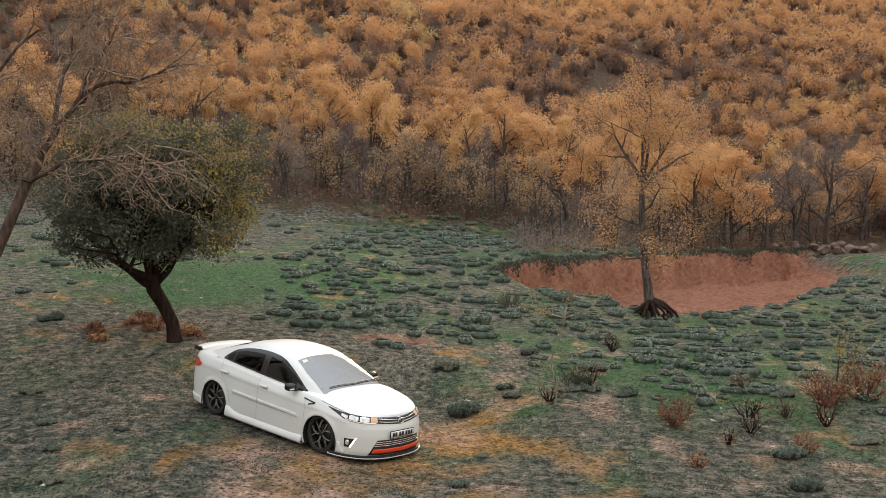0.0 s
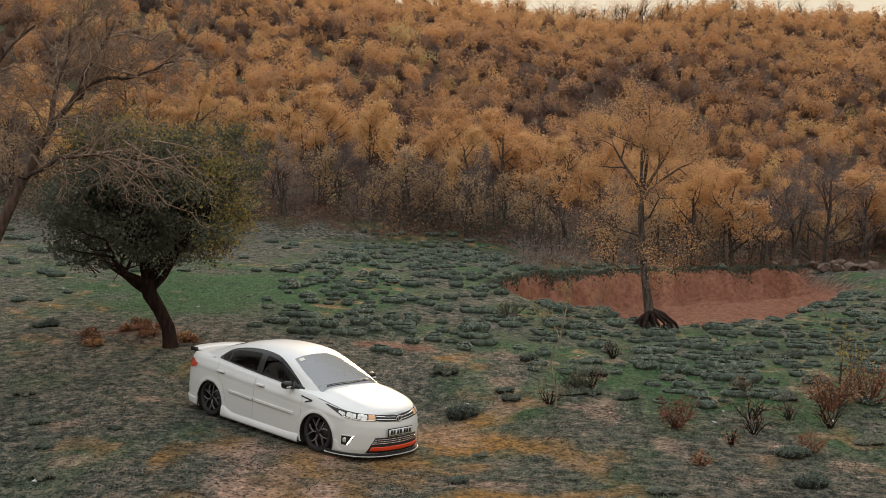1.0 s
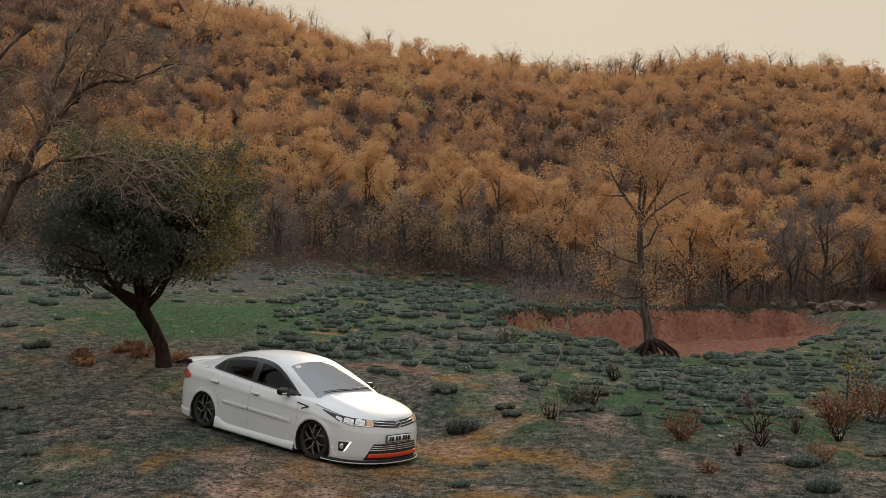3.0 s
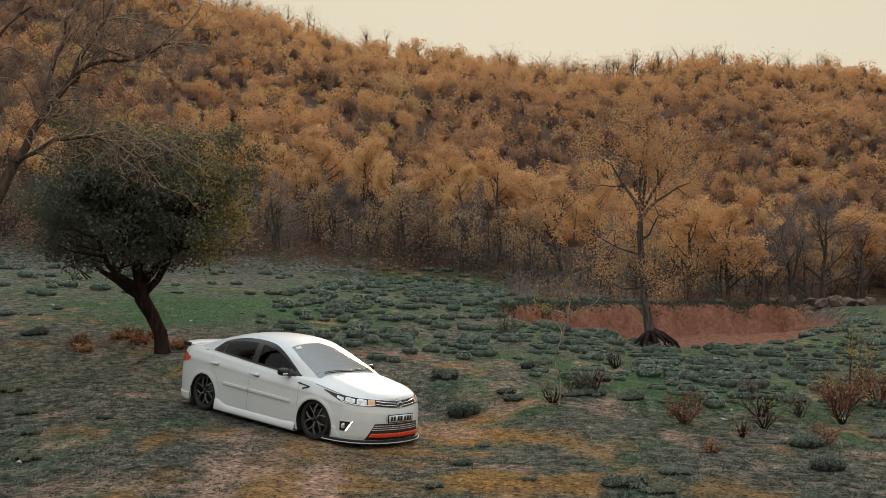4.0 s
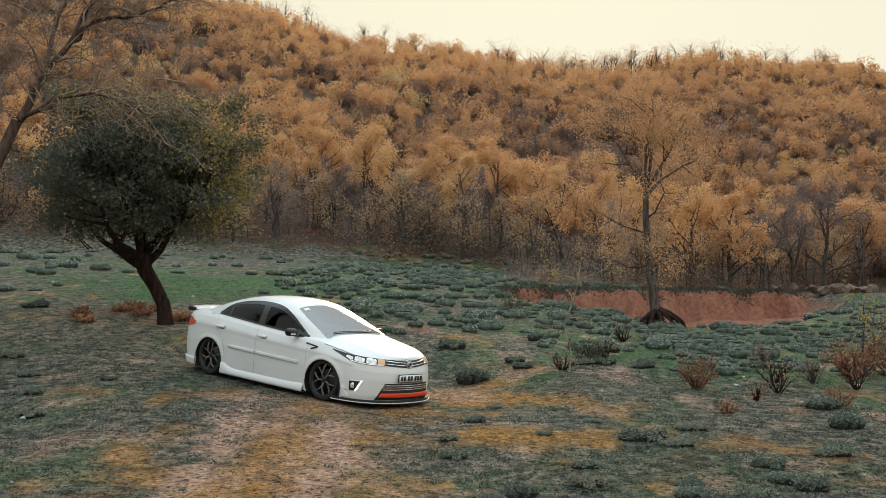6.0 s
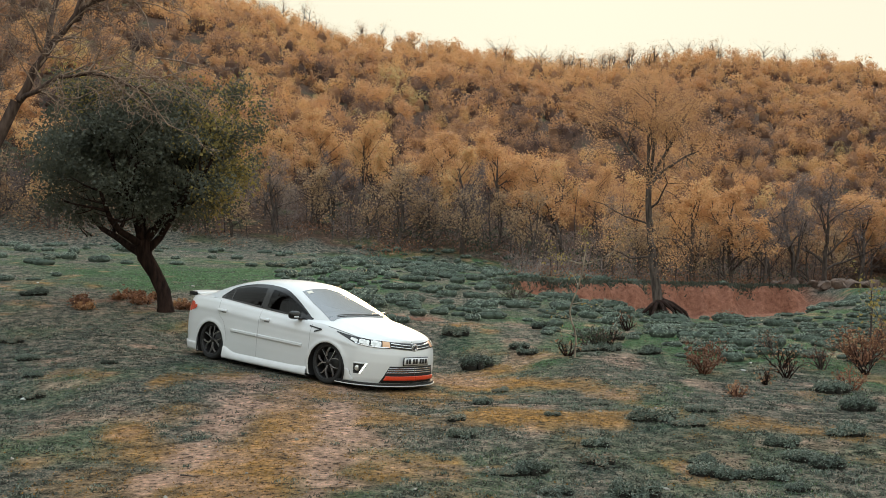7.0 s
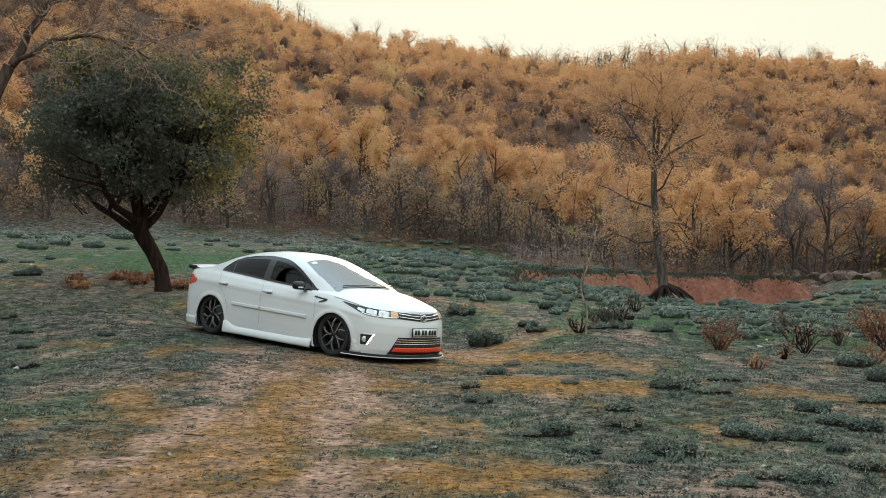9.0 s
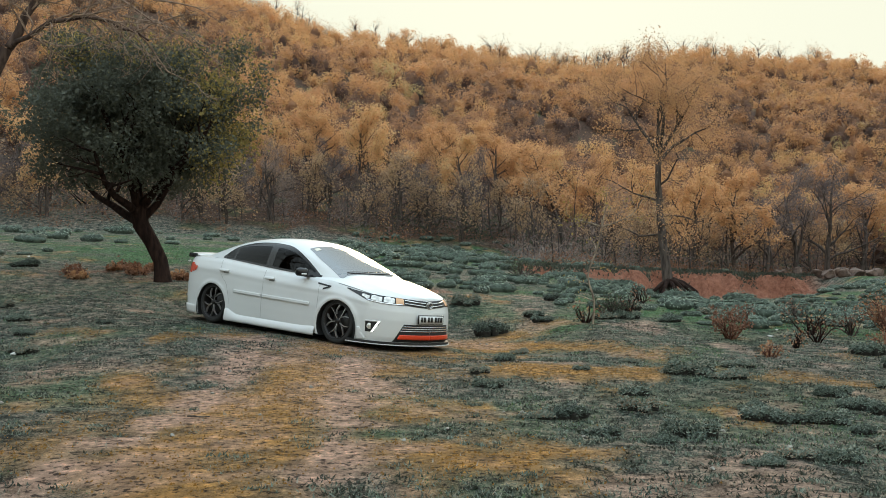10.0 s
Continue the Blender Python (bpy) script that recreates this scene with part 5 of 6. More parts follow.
def side_patch(name, fn, us, vs, mat, lift=0.004, sides=(1, -1), parent=None, label="", thick=0.0, keep=None):
    """A patch that lies on a surface fn(u, v), a little proud of it, on each side of the car."""
    U, V = np.meshgrid(us, vs, indexing="ij")
    p, e = fn(U, V), 1e-3
    n = np.cross(fn(U + e, V) - fn(U - e, V), fn(U, V + e) - fn(U, V - e))
    n /= np.linalg.norm(n, axis=-1)[..., None] + 1e-12
    n *= np.sign((n * (p - np.array([0, 0, 0.5]))).sum(-1))[..., None]
    v = (p + n * lift).reshape(-1, 3)
    f = grid_faces(len(us), len(vs))
    i, j = len(us) // 2, len(vs) // 2
    if np.dot(np.cross(p[i, j] - p[i - 1, j], p[i, j] - p[i, j - 1]), n[i, j]) < 0:
        f = f[:, ::-1]
    if keep is not None:
        c = np.stack([U, V], -1).reshape(-1, 2)[f].mean(1)
        f = f[keep(c[:, 0], c[:, 1])]
    obs = []
    for sd in sides:
        w = v * np.array([1, sd, 1])
        obs.append(part(name, w, f if sd > 0 else f[:, ::-1], mat, parent, label, True, thick))
    return obs


ARCH_R, ARCH_Z, AXLES = 0.358, 0.245, (1.355, -1.35)


def build_body():
    ss, vs = np.linspace(0, ARC[-1], 240), np.linspace(0, 1, 40)
    S, V = np.meshgrid(ss, vs, indexing="ij")
    v = body_at(S, V).reshape(-1, 3)
    f = grid_faces(240, 40)
    for ax in AXLES:
        d = v[:, [0, 2]] - np.array([ax, ARCH_Z])
        r = np.linalg.norm(d, axis=1)
        inside = (r < ARCH_R) & (v[:, 1] > 0.5)
        f = f[~inside[f].all(1)]
        v[inside, 0], v[inside, 2] = ax + d[inside, 0] / r[inside] * ARCH_R, ARCH_Z + d[inside, 1] / r[inside] * ARCH_R
        lip = np.exp(-((r - ARCH_R - 0.02) / 0.03) ** 2) * (v[:, 1] > 0.5)
        v[:, 1] += 0.014 * lip
    body = part("body", *mirrored(v, f), M_PAINT)
    # bonnet and boot lid close the shoulders
    for nm, xs, zc in (("bonnet", np.linspace(0.80, 2.1895, 70), smooth_table([0.7, 0.95, 1.2, 1.5, 1.8, 2.0, 2.1, 2.2], [1.0, 0.985, 0.95, 0.905, 0.845, 0.79, 0.755, 0.705])),
                       ("boot_lid", np.linspace(-1.45, -2.27, 40), smooth_table([-2.4, -2.27, -2.2, -2.0, -1.8, -1.4], [0.985, 1.0, 1.012, 1.02, 1.035, 1.08]))):
        top = body_at(np.linspace(0, ARC[-1], 600), 1.0)
        o = np.argsort(top[:, 0])
        ye, ze = np.interp(xs, top[o, 0], top[o, 1]), np.interp(xs, top[o, 0], top[o, 2])
        tt = np.linspace(-1, 1, 33)
        X, T = np.meshgrid(xs, tt, indexing="ij")
        Z = ze[:, None] + np.maximum(zc(xs) - ze, 0.004)[:, None] * (1 - np.abs(T) ** 2.6)
        if nm == "bonnet":
            Z += 0.012 * np.exp(-((np.abs(T) - 0.62) / 0.10) ** 2) * np.clip((2.1 - X) / 0.4, 0, 1)
        part(nm, np.stack([X, T * ye[:, None], Z], -1).reshape(-1, 3), grid_faces(len(xs), 33), M_PAINT, None, "", True)
    return body


roofline = smooth_table([-1.95, -1.75, -1.5, -1.2, -0.9, -0.6, -0.3, 0, 0.2, 0.4, 0.6, 0.8, 1.0, 1.2, 1.32], [1.01, 1.065, 1.155, 1.26, 1.335, 1.375, 1.388, 1.378, 1.35, 1.295, 1.22, 1.14, 1.055, 0.96, 0.90])


def cabin_base(x):
    return 0.79 - 0.10 * np.clip((x - 0.5) / 0.8, 0, 1) ** 2 - 0.12 * np.clip((-1.0 - x) / 0.9, 0, 1) ** 2


def cabin_y(x, h):
    return cabin_base(x) * (1 - 0.22 * h) * np.sqrt(np.clip(1 - h ** 8, 0, 1))


def cabin_h(x, h):
    zb = shoulder(x) - 0.02
    return np.stack([x + 0 * h, cabin_y(x, h), zb + (roofline(x) - zb) * h], -1)


def cabin_z(x, z):
    zb = shoulder(x) - 0.02
    return cabin_h(x, np.clip((z - zb) / (roofline(x) - zb), 0, 0.999))


HS = np.linspace(0, 1, 4001)


def cabin_top(x, y):
    """The screen surfaces, by x and y."""
    x, y = np.broadcast_arrays(np.asarray(x, float), np.asarray(y, float))
    prof = (1 - 0.22 * HS) * np.sqrt(np.clip(1 - HS ** 8, 0, 1))
    h = np.interp(-np.abs(y) / cabin_base(x), -prof, HS)
    zb = shoulder(x) - 0.02
    return np.stack([x, y, zb + (roofline(x) - zb) * h], -1)


win_top = smooth_table([-1.30, -1.2, -1.04, -0.75, -0.41, -0.1, 0.15, 0.4, 0.65, 0.90], [0.995, 1.07, 1.165, 1.235, 1.268, 1.262, 1.225, 1.13, 1.0, 0.85])


def win_low(x):
    return shoulder(x) + 0.022


def screen_half(x):
    return np.interp(x, [0.34, 0.7, 1.16], [0.52, 0.605, 0.655])


def rear_half(x):
    return np.interp(x, [-1.72, -1.0], [0.58, 0.50])


def in_window(x, z, grow=0.0):
    return (x > -1.285 - grow) & (x < 0.88 + grow) & (z > win_low(x) - grow) & (z < win_top(x) + grow)


def build_cabin():
    xs = np.linspace(-1.92, 1.30, 220)
    hs = np.concatenate([np.linspace(0, 0.8, 36), 1 - np.linspace(0.2, 0, 26)[1:] ** 1.6 * (0.2 / 0.2 ** 1.6)])
    X, H = np.meshgrid(xs, hs, indexing="ij")
    v = cabin_h(X, H).reshape(-1, 3)
    f = grid_faces(len(xs), len(hs))
    c = v[f].mean(1)
    hole = in_window(c[:, 0], c[:, 2], -0.012) & (c[:, 1] > 0.4)
    hole |= (c[:, 0] > 0.37) & (c[:, 0] < 1.2) & (c[:, 1] < screen_half(c[:, 0]) - 0.012)
    hole |= (c[:, 0] < -1.03) & (c[:, 0] > -1.70) & (c[:, 1] < rear_half(c[:, 0]) - 0.012)
    cabin = part("roof", *mirrored(v, f[~hole]), M_PAINT)
    # window frames, posts and panes
    zv = lambda x, t: cabin_z(x, win_low(x) - 0.006 + t * (np.maximum(win_top(x) - win_low(x), 0.0) + 0.028))
    panes = ((-1.20, -1.03), (-1.00, -0.285), (-0.135, 0.74))

    def solid(x, t):
        ins = np.zeros(len(x), bool)
        for a, b in panes:
            ins |= (x > a) & (x < b) & (t > 0.07) & (t < 0.86)
        return ~ins
    side_patch("window_frame", zv, np.linspace(-1.29, 0.885, 150), np.linspace(0, 1, 26), M_BLACK, 0.004, label="gloss black window frame", keep=solid)
    for nm, (a, b) in zip(("quarter_pane", "rear_door_pane", "front_door_pane"), panes):
        side_patch(nm, zv, np.linspace(a - 0.01, b + 0.01, 40), np.linspace(0.05, 0.88, 10), M_TINT, 0.001, label="dark tinted window glass")
    zt = lambda x, t: cabin_top(x, t * screen_half(x))
    side_patch("windscreen", zt, np.linspace(0.355, 1.21, 50), np.linspace(-1, 1, 41), M_WINDSCREEN, 0.003, sides=(1,), label="windscreen reflecting pale sky")
    side_patch("sticker", zt, np.linspace(0.40, 0.47, 4), np.linspace(-0.90, -0.72, 4), M_STICKER, 0.006, sides=(1,))
    zr = lambda x, t: cabin_top(x, t * rear_half(x))
    side_patch("rear_window", zr, np.linspace(-1.71, -1.01, 40), np.linspace(-1, 1, 41), M_TINT, 0.003, sides=(1,))
    def cowl(x, t):
        y = t * screen_half(1.16)
        return np.stack([x - 0.10 * t ** 2, y, 0.972 - 0.32 * (x - 1.12) - 0.060 * t ** 2], -1)
    side_patch("cowl", cowl, np.linspace(1.09, 1.20, 6), np.linspace(-1, 1, 31), M_MATT, 0.004, sides=(1,))
    for y0, y1 in ((-0.52, 0.02), (0.02, 0.58)):
        yy = np.linspace(y0, y1, 16)
        xx = np.interp(yy, [y0, y1], [1.150, 1.165]) if y0 < 0 else np.interp(yy, [y0, y1], [1.165, 1.11])
        base = cabin_top(xx, yy) + np.array([0.008, 0, 0.014])
        v = np.concatenate([base + np.array(o) for o in ((-0.006, 0, -0.004), (0.006, 0, -0.004), (0.006, 0, 0.006), (-0.006, 0, 0.006))])
        q = np.arange(15)
        f = np.concatenate([np.stack([q + a * 16, q + 1 + a * 16, q + 1 + b * 16, q + b * 16], 1) for a, b in ((0, 1), (1, 2), (2, 3), (3, 0))])
        part("wiper", v, f, M_BLACK)
    return cabin


def tube(points, radius, n=8):
    """A round bar along points."""
    p = np.asarray(points, float)
    r = np.broadcast_to(radius, len(p))
    t = np.gradient(p, axis=0)
    t /= np.linalg.norm(t, axis=1)[:, None] + 1e-12
    ref = np.eye(3)[np.abs(t).max(0).argmin()]
    a = np.cross(t, ref)
    a /= np.linalg.norm(a, axis=1)[:, None] + 1e-12
    b = np.cross(t, a)
    k = np.linspace(0, 2 * math.pi, n, endpoint=False)
    v = p[:, None] + r[:, None, None] * (np.cos(k)[None, :, None] * a[:, None] + np.sin(k)[None, :, None] * b[:, None])
    i = np.arange(len(p) * n).reshape(len(p), n)
    j = np.roll(i, -1, 1)
    return v.reshape(-1, 3), np.stack([i[:-1], j[:-1], j[1:], i[1:]], -1).reshape(-1, 4)


def spun(profile, n=40):
    """A ring of revolution about y from (radius, y) pairs."""
    p = np.array(profile, float)
    k = np.linspace(0, 2 * math.pi, n, endpoint=False)
    v = np.stack([p[:, 0][None] * np.cos(k)[:, None], np.broadcast_to(p[:, 1], (n, len(p))), p[:, 0][None] * np.sin(k)[:, None]], -1)
    i = np.arange(n * len(p)).reshape(n, len(p))
    j = np.roll(i, -1, 0)
    return v.reshape(-1, 3), np.stack([i[:, :-1], j[:, :-1], j[:, 1:], i[:, 1:]], -1).reshape(-1, 4)


def boxes(lo, hi):
    lo, hi = np.array(lo, float), np.array(hi, float)
    v = np.array([[a, b, c] for a in (0, 1) for b in (0, 1) for c in (0, 1)]) * (hi - lo) + lo
    return v, np.array([[0, 1, 3, 2], [4, 6, 7, 5], [0, 4, 5, 1], [2, 3, 7, 6], [0, 2, 6, 4], [1, 5, 7, 3]])


def soft_box(name, lo, hi, mat, parent=None, r=0.02, label=""):
    ob = part(name, *boxes(lo, hi), mat, parent, label)
    k = ob.modifiers.new("edge", "BEVEL")
    k.width, k.segments = r, 3
    return ob


def build_wheel(x, side):
    """Outer face towards side * y."""
    hub = new("wheel")
    hub.parent = car
    hub.location = (x, side * 0.745, 0.312)
    hub.rotation_euler = (side * radians(2.0), 0.7 if x > 0 else 0.25, 0)
    o = side
    part("tyre", *spun([(0.235, -0.09 * o), (0.285, -0.105 * o), (0.305, -0.09 * o), (0.312, -0.05 * o), (0.312, 0.05 * o), (0.305, 0.085 * o), (0.285, 0.102 * o), (0.240, 0.098 * o), (0.232, 0.085 * o)]), M_TYRE, hub)
    part("rim", *spun([(0.238, 0.096 * o), (0.243, 0.100 * o), (0.236, 0.104 * o), (0.226, 0.092 * o), (0.218, 0.05 * o), (0.212, -0.08 * o)]), M_RIM, hub)
    part("brake_disc", *spun([(0.0, 0.012 * o), (0.15, 0.012 * o), (0.15, -0.005 * o), (0.0, -0.005 * o)]), plain("brake_disc_steel", (0.05, 0.05, 0.05), 0.5, metal=0.6), hub)
    part("hub_cap", *spun([(0.0, 0.098 * o), (0.025, 0.098 * o), (0.034, 0.09 * o), (0.048, 0.06 * o)], 24), M_RIM, hub)
    for k in range(5):
        a0 = k * 2 * math.pi / 5
        for nm, mat, off, wd, lift in (("spoke", M_RIM, 0.0, 0.009, 0.0), ("spoke_edge", M_RIM_EDGE, 0.009, 0.0048, 0.004), ("spoke_fork", M_RIM_EDGE, 0.0, 0.006, 0.0)):
            t = np.linspace(0, 1, 9)
            rad = 0.035 + t * 0.192
            ang = a0 + 0.42 * t + off / np.maximum(rad, 0.05)
            if nm == "spoke_fork":
                t = t * 0.70 + 0.30
                rad = 0.035 + t * 0.192
                ang = a0 + 0.13 - 0.62 * (t - 0.30)
            depth = (0.078 + 0.018 * np.sin(t * math.pi) + lift) * o
            c = np.stack([rad * np.cos(ang), depth, rad * np.sin(ang)], 1)
            d = np.gradient(c, axis=0)
            sdir = np.stack([-d[:, 2], 0 * rad, d[:, 0]], 1)
            sdir /= np.linalg.norm(sdir, axis=1)[:, None]
            w = (wd * (1 - 0.25 * t))[:, None]
            back = np.array([0, -0.028 * o, 0])
            v = np.concatenate([c - sdir * w, c + sdir * w, c + sdir * w + back, c - sdir * w + back])
            q = np.arange(8)
            f = np.concatenate([np.stack([q + a * 9, q + 1 + a * 9, q + 1 + b * 9, q + b * 9], 1) for a, b in ((0, 1), (1, 2), (2, 3), (3, 0))])
            part(nm, v, f, mat, hub, "", False)
    return hub


def build_details():
    # wheel housings
    for ax in AXLES:
        for sd in (1, -1):
            k = np.linspace(-0.45, math.pi + 0.45, 30)
            v = np.concatenate([np.stack([ax + (ARCH_R + 0.004) * np.cos(k), np.full(30, sd * yy), ARCH_Z + (ARCH_R + 0.004) * np.sin(k)], 1) for yy in (0.872, 0.45)] + [np.stack([ax + 0.02 * np.cos(k), np.full(30, sd * 0.45), ARCH_Z + 0.02 * np.sin(k)], 1)])
            q = np.arange(29)
            part("wheel_housing", v, np.concatenate([np.stack([q, q + 1, q + 31, q + 30], 1), np.stack([q + 30, q + 31, q + 61, q + 60], 1)]), M_MATT)
    soft_box("underbody", (-2.1, -0.66, 0.12), (2.0, 0.66, 0.30), M_MATT)
    # side skirts
    for sd in (1, -1):
        xs = np.linspace(-0.98, 0.985, 60)
        prof = [(0.845, 0.075), (0.905, 0.075), (0.915, 0.10), (0.905, 0.15), (0.872, 0.185)]
        flare = 0.09 * np.exp(-((xs + 0.99) / 0.16) ** 2) + 0.02 * np.exp(-((xs - 1.0) / 0.2) ** 2)
        v = np.concatenate([np.stack([xs, np.full(60, sd * y), z + flare * (z > 0.12)], 1) for y, z in prof])
        q = np.arange(59)
        f = np.concatenate([np.stack([q + a * 60, q + 1 + a * 60, q + 1 + (a + 1) * 60, q + (a + 1) * 60], 1) for a in range(4)])
        part("side_skirt", v, f, M_PAINT, None, "", True)
    # front lip, black gap above it
    for nm, out, z0, z1, mat, s1 in (("front_lip", 0.055, 0.078, 0.089, M_PAINT, 1.28), ("lip_shadow_strip", 0.045, 0.089, 0.118, M_MATT, 1.26)):
        s = np.linspace(-s1, s1, 90)
        p = body_z(np.abs(s), np.full(90, 0.13)) * np.stack([np.ones(90), np.sign(s), np.ones(90)], 1)
        d = p[:, :2] - np.array([1.0, 0])
        d /= np.linalg.norm(d, axis=1)[:, None]
        rows = []
        for o, z in ((out, z0), (out, z1), (-0.12, z1), (-0.12, z0)):
            rows.append(np.concatenate([p[:, :2] + d * o, np.full((90, 1), z)], 1))
        v = np.concatenate(rows)
        q = np.arange(89)
        f = np.concatenate([np.stack([q + a * 90, q + 1 + a * 90, q + 1 + b * 90, q + b * 90], 1) for a, b in ((0, 1), (1, 2), (2, 3), (3, 0))])
        part(nm, v, f, mat, None, "", False)
    # upper grille, its bars and badge
    lo, hi = smooth_table([0, 0.2, 0.44], [0.580, 0.592, 0.612]), smooth_table([0, 0.2, 0.44], [0.668, 0.680, 0.700])
    gfn = lambda s, t: body_z(s, lo(s) + t * (hi(s) - lo(s)))
    grille = side_patch("grille", gfn, np.linspace(0, 0.45, 20), np.linspace(0, 1, 6), M_MATT, 0.006, label="black grille with bright bars")
    for t0 in (0.26, 0.68):
        side_patch("grille_bar", gfn, np.linspace(0.05, 0.44, 20), np.linspace(t0 - 0.048, t0 + 0.048, 3), M_CHROME, 0.014, parent=grille[0], thick=0.008)
    nose = body_z(0.0, 0.625)
    k = np.linspace(0, 2 * math.pi, 28)
    part("badge", *tube(np.stack([np.full(28, nose[0] + 0.022), 0.062 * np.cos(k), nose[2] + 0.045 * np.sin(k)], 1), 0.007), M_RIM_EDGE)
    part("badge", *tube(np.stack([np.full(28, nose[0] + 0.024), 0.028 * np.cos(k), nose[2] + 0.036 * np.sin(k)], 1), 0.006), M_CHROME)
    # headlamps
    hlo, hhi = smooth_table([0.44, 0.7, 0.95, 1.15, 1.36], [0.608, 0.612, 0.640, 0.705, 0.772]), smooth_table([0.44, 0.7, 0.95, 1.15, 1.36], [0.700, 0.715, 0.732, 0.752, 0.782])
    hfn = lambda s, t: body_z(s, hlo(s) + t * (hhi(s) - hlo(s)))
    lamps = side_patch("headlamp", hfn, np.linspace(0.45, 1.36, 50), np.linspace(0, 1, 8), M_BLACK, 0.004, label="swept-back headlamp with dark surround")
    for lampob, sd in zip(lamps, (1, -1)):
        for a, b, c, d in ((0.585, 0.765, 0.14, 0.90), (0.77, 0.95, 0.16, 0.84), (0.955, 1.09, 0.20, 0.74)):
            side_patch("reflector", hfn, np.linspace(a, b, 18), np.linspace(c, d, 12), M_REFLECTOR, 0.008, sides=(sd,), parent=lampob, label="bright reflector", keep=lambda s, t, a=a, b=b, c=c, d=d: ((s - (a + b) / 2) / (b - a)) ** 4 + ((t - (c + d) / 2 - 0.4 * (s - (a + b) / 2)) / (d - c)) ** 4 < 0.045)
        side_patch("light_strip", hfn, np.linspace(0.48, 1.0, 30), np.linspace(0.06, 0.14, 3), M_CHROME, 0.010, sides=(sd,), parent=lampob)
        side_patch("indicator", hfn, np.linspace(0.455, 0.575, 8), np.linspace(0.12, 0.90, 5), M_AMBER, 0.008, sides=(sd,), parent=lampob, label="amber indicator")
    # lower grille with red strip
    lw = lambda z: np.interp(z, [0.125, 0.36], [0.60, 0.455])
    lfn = lambda t, z: body_z(t * lw(z), z)
    low = side_patch("lower_grille", lfn, np.linspace(0, 1, 26), np.linspace(0.125, 0.362, 8), M_MATT, 0.004, label="black lower grille")
    for z in (0.272, 0.302, 0.332):
        side_patch("slat", lfn, np.linspace(0, 0.98, 26), np.linspace(z - 0.004, z + 0.004, 3), M_CHROME, 0.010, parent=low[0], thick=0.008)
    side_patch("red_strip", lfn, np.linspace(0, 0.94, 26), np.linspace(0.168, 0.222, 6), M_RED, 0.022, label="bright red bumper strip", thick=0.02)
    # number plate: plain bars for its writing
    px = float(body_z(0.1, 0.44)[0]) + 0.012
    plate = soft_box("number_plate", (px, -0.262, 0.375), (px + 0.014, 0.262, 0.497), M_BLACK, r=0.004, label="white number plate in a black frame")
    part("plate_face", *boxes((px + 0.014, -0.25, 0.386), (px + 0.018, 0.25, 0.486)), M_PLATE, plate)
    yy = -0.215
    for wd, gap in ((0.045, 0.012), (0.045, 0.04), (0.045, 0.012), (0.048, 0.04), (0.045, 0.012), (0.045, 0.012), (0.045, 0.0)):
        part("plate_bar", *boxes((px + 0.018, yy, 0.402), (px + 0.020, yy + wd, 0.470)), M_INK, plate)
        yy += wd + gap
    # fog lamp recesses with bright angular trims
    ff = lambda s, z: body_z(s, z)
    fogs = side_patch("fog_lamp_recess", ff, np.linspace(0.78, 0.98, 14), np.linspace(0.235, 0.385, 6), M_MATT, 0.004, keep=lambda s, z: (s - 0.78) / 0.2 > (0.385 - z) / 0.15 * 0.55 - 0.08)
    for fob, sd in zip(fogs, (1, -1)):
        side_patch("fog_trim", lambda t, w: body_z(0.775 + 0.095 * (1 - t) + w * 0.03 - 0.0 * t, 0.235 + 0.15 * t), np.linspace(0, 1, 8), np.linspace(0, 1, 3), M_DRL, 0.012, sides=(sd,), parent=fob, label="bright angular daytime lamp", thick=0.01)
        side_patch("fog_trim", ff, np.linspace(0.78, 0.98, 10), np.linspace(0.372, 0.390, 3), M_PAINT, 0.012, sides=(sd,), parent=fob, thick=0.01)
        c = body_z(0.92, 0.31)
        v, f = spun([(0.0, 0.0), (0.035, 0.0), (0.042, -0.01)], 20)
        n = np.array([0.86, 0.5])
        w = np.stack([c[0] + n[0] * (v[:, 1] + 0.012) - n[1] * v[:, 0], c[1] + n[1] * (v[:, 1] + 0.012) + n[0] * v[:, 0], c[2] + v[:, 2]], 1)
        part("fog_lamp", w * np.array([1, sd, 1]), f, M_REFLECTOR, fob)
    # bumper corner blades ahead of the front wheels
    side_patch("bumper_blade", lambda s, z: body_z(s, z), np.linspace(0.98, 1.11, 8), np.linspace(0.12, 0.29, 8), M_PAINT, 0.018, keep=lambda s, z: (z - 0.12) / 0.17 < (s - 0.95) / 0.12, thick=0.02)
    # tail lamps
    side_patch("tail_lamp", lambda s, z: body_z(s, z), np.linspace(float(s_of_x(-1.80)), float(s_of_x(-2.28)), 24), np.linspace(0.68, 0.88, 10), M_TAIL, 0.008, label="red wrap-round tail lamp",
               keep=lambda s, z: np.abs(z - 0.805) < 0.02 + 0.062 * np.clip((s - float(s_of_x(-1.80))) / 0.22, 0, 1))
    # boot spoiler with black ends
    ys = np.linspace(-0.60, 0.60, 31)
    bow = 0.07 * (ys / 0.6) ** 2
    rows = [np.stack([np.full(31, x) + bow, ys, np.full(31, z) - 0.025 * (ys / 0.6) ** 4], 1) for x, z in ((-2.12, 1.005), (-2.22, 1.03), (-2.36, 1.045), (-2.375, 1.035), (-2.30, 1.008), (-2.16, 1.0))]
    v = np.concatenate(rows)
    q = np.arange(30)
    f = np.concatenate([np.stack([q + a * 31, q + 1 + a * 31, q + 1 + (a + 1) % 6 * 31, q + (a + 1) % 6 * 31], 1) for a in range(6)])
    part("boot_spoiler", v, f, M_PAINT)
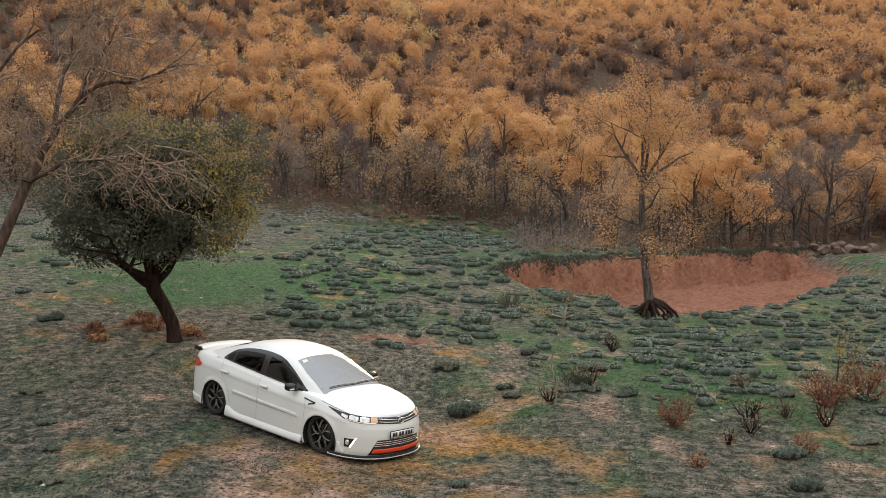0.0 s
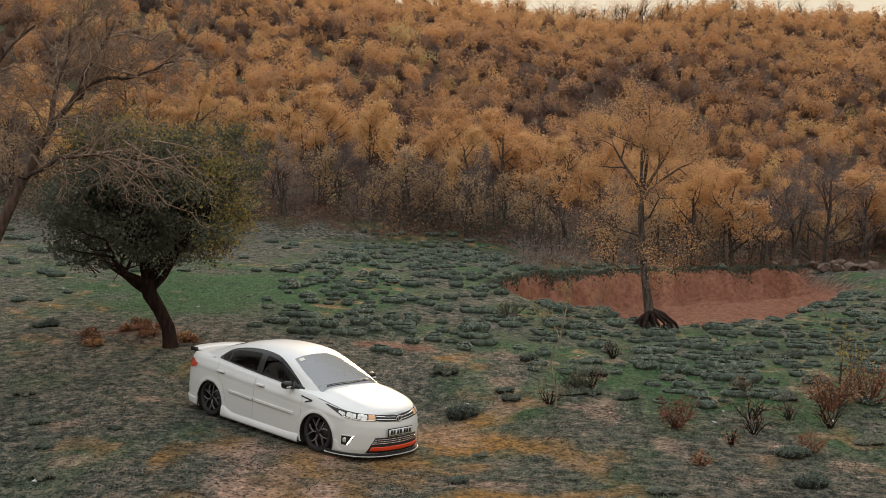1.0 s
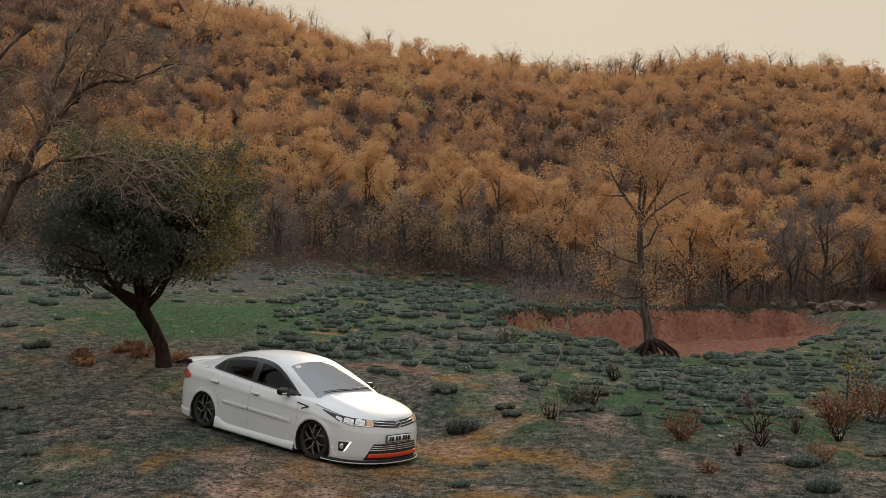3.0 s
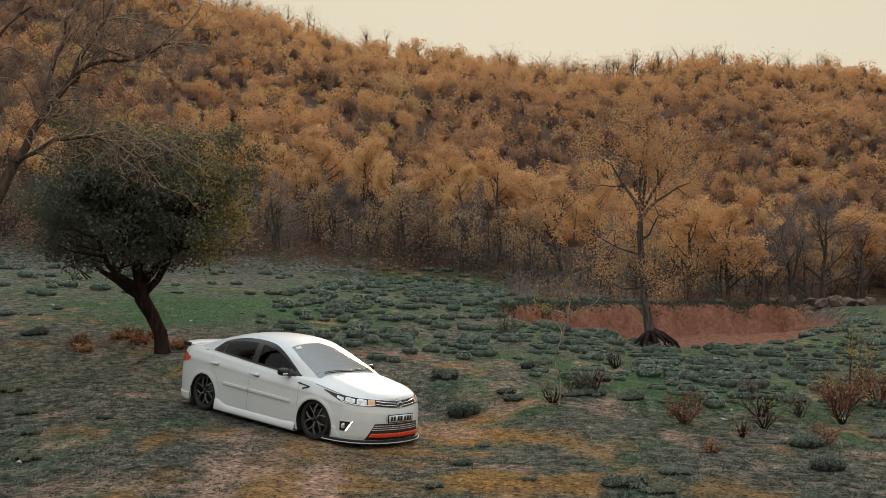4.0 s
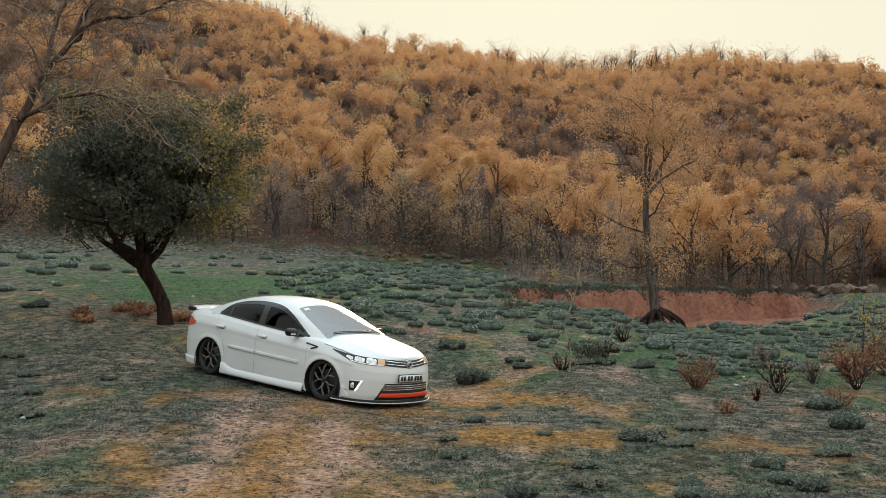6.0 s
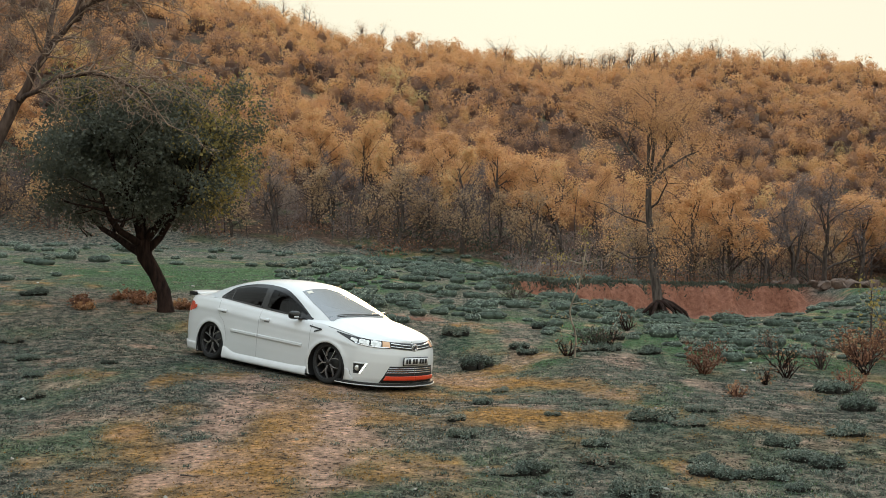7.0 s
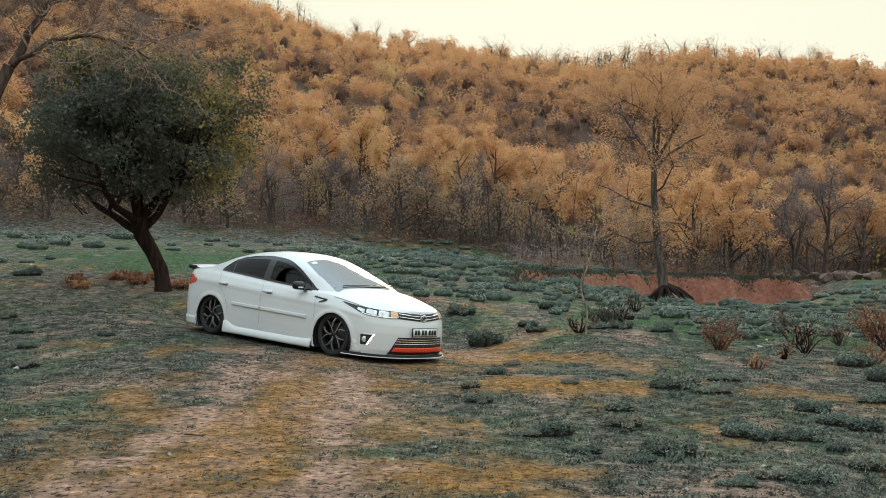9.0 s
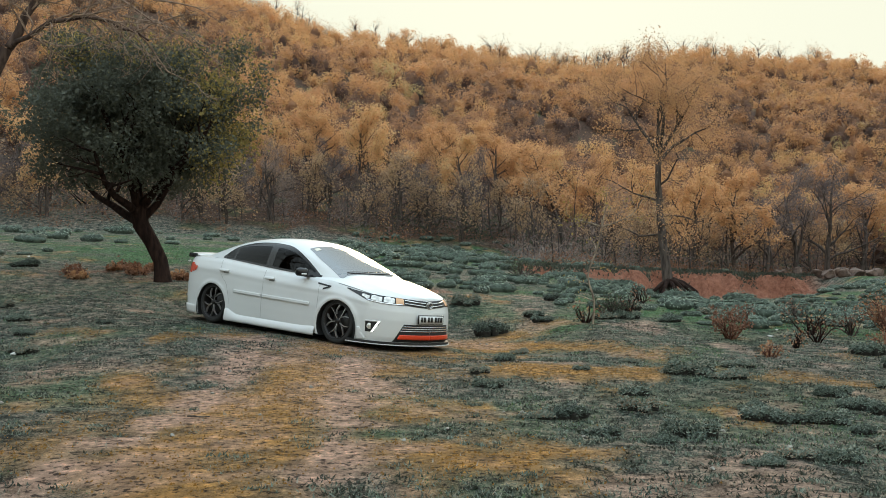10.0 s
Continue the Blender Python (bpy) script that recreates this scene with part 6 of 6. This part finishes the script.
    for sd in (1, -1):
        soft_box("spoiler_end", (-2.34, sd * 0.60 - 0.03, 0.955), (-2.17, sd * 0.60 + 0.03, 1.02), M_BLACK, r=0.012, label="black spoiler end")
    # rear bumper lower edge line
    side_patch("rear_bumper_trim", lambda s, z: body_z(s, z), np.linspace(float(s_of_x(-1.74)), ARC[-1], 60), np.linspace(0.11, 0.235, 5), M_PAINT, 0.022, label="white rear bumper skirt", thick=0.02)
    # door mirrors
    for sd in (1, -1):
        m = soft_box("door_mirror", (0.60, sd * 0.86 - 0.02 * sd, 0.865), (0.74, sd * 1.01, 0.985), M_BLACK, r=0.045, label="black door mirror")
        soft_box("mirror_indicator", (0.735, sd * 0.90, 0.893), (0.748, sd * 0.99, 0.912), M_PLATE, m, r=0.004)
        soft_box("mirror_arm", (0.64, min(sd * 0.76, sd * 0.88), 0.86), (0.73, max(sd * 0.76, sd * 0.88), 0.895), M_BLACK, m, r=0.012)
    side_patch("mirror_corner", lambda x, t: cabin_z(x, shoulder(x) + 0.0 + t * (0.10 - 0.30 * (x - 0.62))), np.linspace(0.62, 0.90, 14), np.linspace(0.0, 1, 5), M_BLACK, 0.006)
    # door handles, side strips, wing flash, panel gaps
    fl = lambda x, z: body_z(s_of_x(x), z)
    for x0, z0 in ((-1.08, 0.812), (-0.04, 0.775)):
        side_patch("door_handle", fl, np.linspace(x0 - 0.10, x0 + 0.10, 12), np.linspace(z0 - 0.016, z0 + 0.016, 4), M_PAINT, 0.030, thick=0.02)
        # flat grey patch that draws the shade in the handle's recess
        side_patch("handle_recess_shade", fl, np.linspace(x0 - 0.02, x0 + 0.09, 8), np.linspace(z0 - 0.034, z0 - 0.012, 4), M_SEAM, 0.002)
    for a, b in ((-0.82, -0.20), (-0.165, 0.83)):
        side_patch("door_strip", lambda x, t: fl(x, 0.515 - 0.018 * (x - 0.0) + t), np.linspace(a, b, 30), np.linspace(-0.024, 0.024, 5), M_PAINT, 0.016, thick=0.014)
    side_patch("wing_flash", lambda x, t: fl(x, 0.793 - 0.10 * (x - 0.95) + t), np.linspace(0.93, 1.20, 12), np.linspace(-0.010, 0.010, 3), M_MATT, 0.006, label="black angular wing flash")
    side_patch("wing_flash", lambda x, t: fl(x + 0.0, 0.768 - 0.30 * (1.20 - x) + t), np.linspace(1.06, 1.20, 8), np.linspace(-0.012, 0.012, 3), M_MATT, 0.006)
    for pts in (((0.97, 0.82), (0.985, 0.6), (0.98, 0.35), (0.93, 0.20)), ((-0.20, 0.90), (-0.185, 0.6), (-0.19, 0.20)), ((-1.22, 0.96), (-1.16, 0.75), (-1.02, 0.62), (-0.94, 0.42), (-0.93, 0.24))):
        c, _ = curve(pts, 30)
        side_patch("panel_gap", lambda t, w: fl(np.interp(t, np.linspace(0, 1, 30), c[:, 0]) + w, np.interp(t, np.linspace(0, 1, 30), c[:, 1])), np.linspace(0, 1, 30), np.array([-0.0025, 0.0, 0.0025]), M_SEAM, 0.0015)
    side_patch("panel_gap", lambda s, t: body_at(s, 0.985 + t), np.linspace(0.02, 1.55, 60), np.array([-0.006, 0.0, 0.006]), M_SEAM, 0.0025)
    # inside: dash, wheel, seats
    soft_box("dashboard", (0.62, -0.66, 0.62), (1.10, 0.66, 0.90), M_MATT, r=0.06)
    for y0 in (-0.36, 0.36):
        soft_box("front_seat", (-0.42, y0 - 0.25, 0.36), (0.12, y0 + 0.25, 0.55), M_SEAT, r=0.06)
        soft_box("front_seat_back", (-0.56, y0 - 0.25, 0.5), (-0.38, y0 + 0.25, 1.02), M_SEAT, r=0.06)
        soft_box("head_rest", (-0.56, y0 - 0.12, 1.04), (-0.46, y0 + 0.12, 1.20), M_SEAT, r=0.04)
    soft_box("rear_seat", (-1.40, -0.62, 0.4), (-1.15, 0.62, 1.0), M_SEAT, r=0.06)
    soft_box("rear_bench", (-1.2, -0.62, 0.36), (-0.75, 0.62, 0.55), M_SEAT, r=0.06)
    soft_box("parcel_shelf", (-1.75, -0.60, 0.92), (-1.35, 0.60, 0.97), M_MATT, r=0.02)
    soft_box("cabin_floor", (-1.4, -0.70, 0.25), (0.95, 0.70, 0.36), M_MATT, r=0.02)
    k = np.linspace(0, 2 * math.pi, 30)
    part("steering_wheel", *tube(np.stack([0.48 + 0.06 * np.sin(k), 0.36 + 0.18 * np.cos(k), 0.80 + 0.17 * np.sin(k)], 1), 0.015), M_MATT)


build_body()
build_cabin()
build_details()
for ax in AXLES:
    for sd in (1, -1):
        build_wheel(ax, sd)
# it leans a little with the slope that it stands on
nose_dir = Vector((math.cos(radians(-38)), math.sin(radians(-38)), math.tan(radians(-4.47)))).normalized()
left_dir = Vector((-math.sin(radians(-38)), math.cos(radians(-38)), math.tan(radians(-2.44))))
up_dir = nose_dir.cross(left_dir).normalized()
left_dir = up_dir.cross(nose_dir)
car.matrix_world = Matrix([[nose_dir[i], left_dir[i], up_dir[i], 0.0] for i in range(3)] + [[0, 0, 0, 1]])
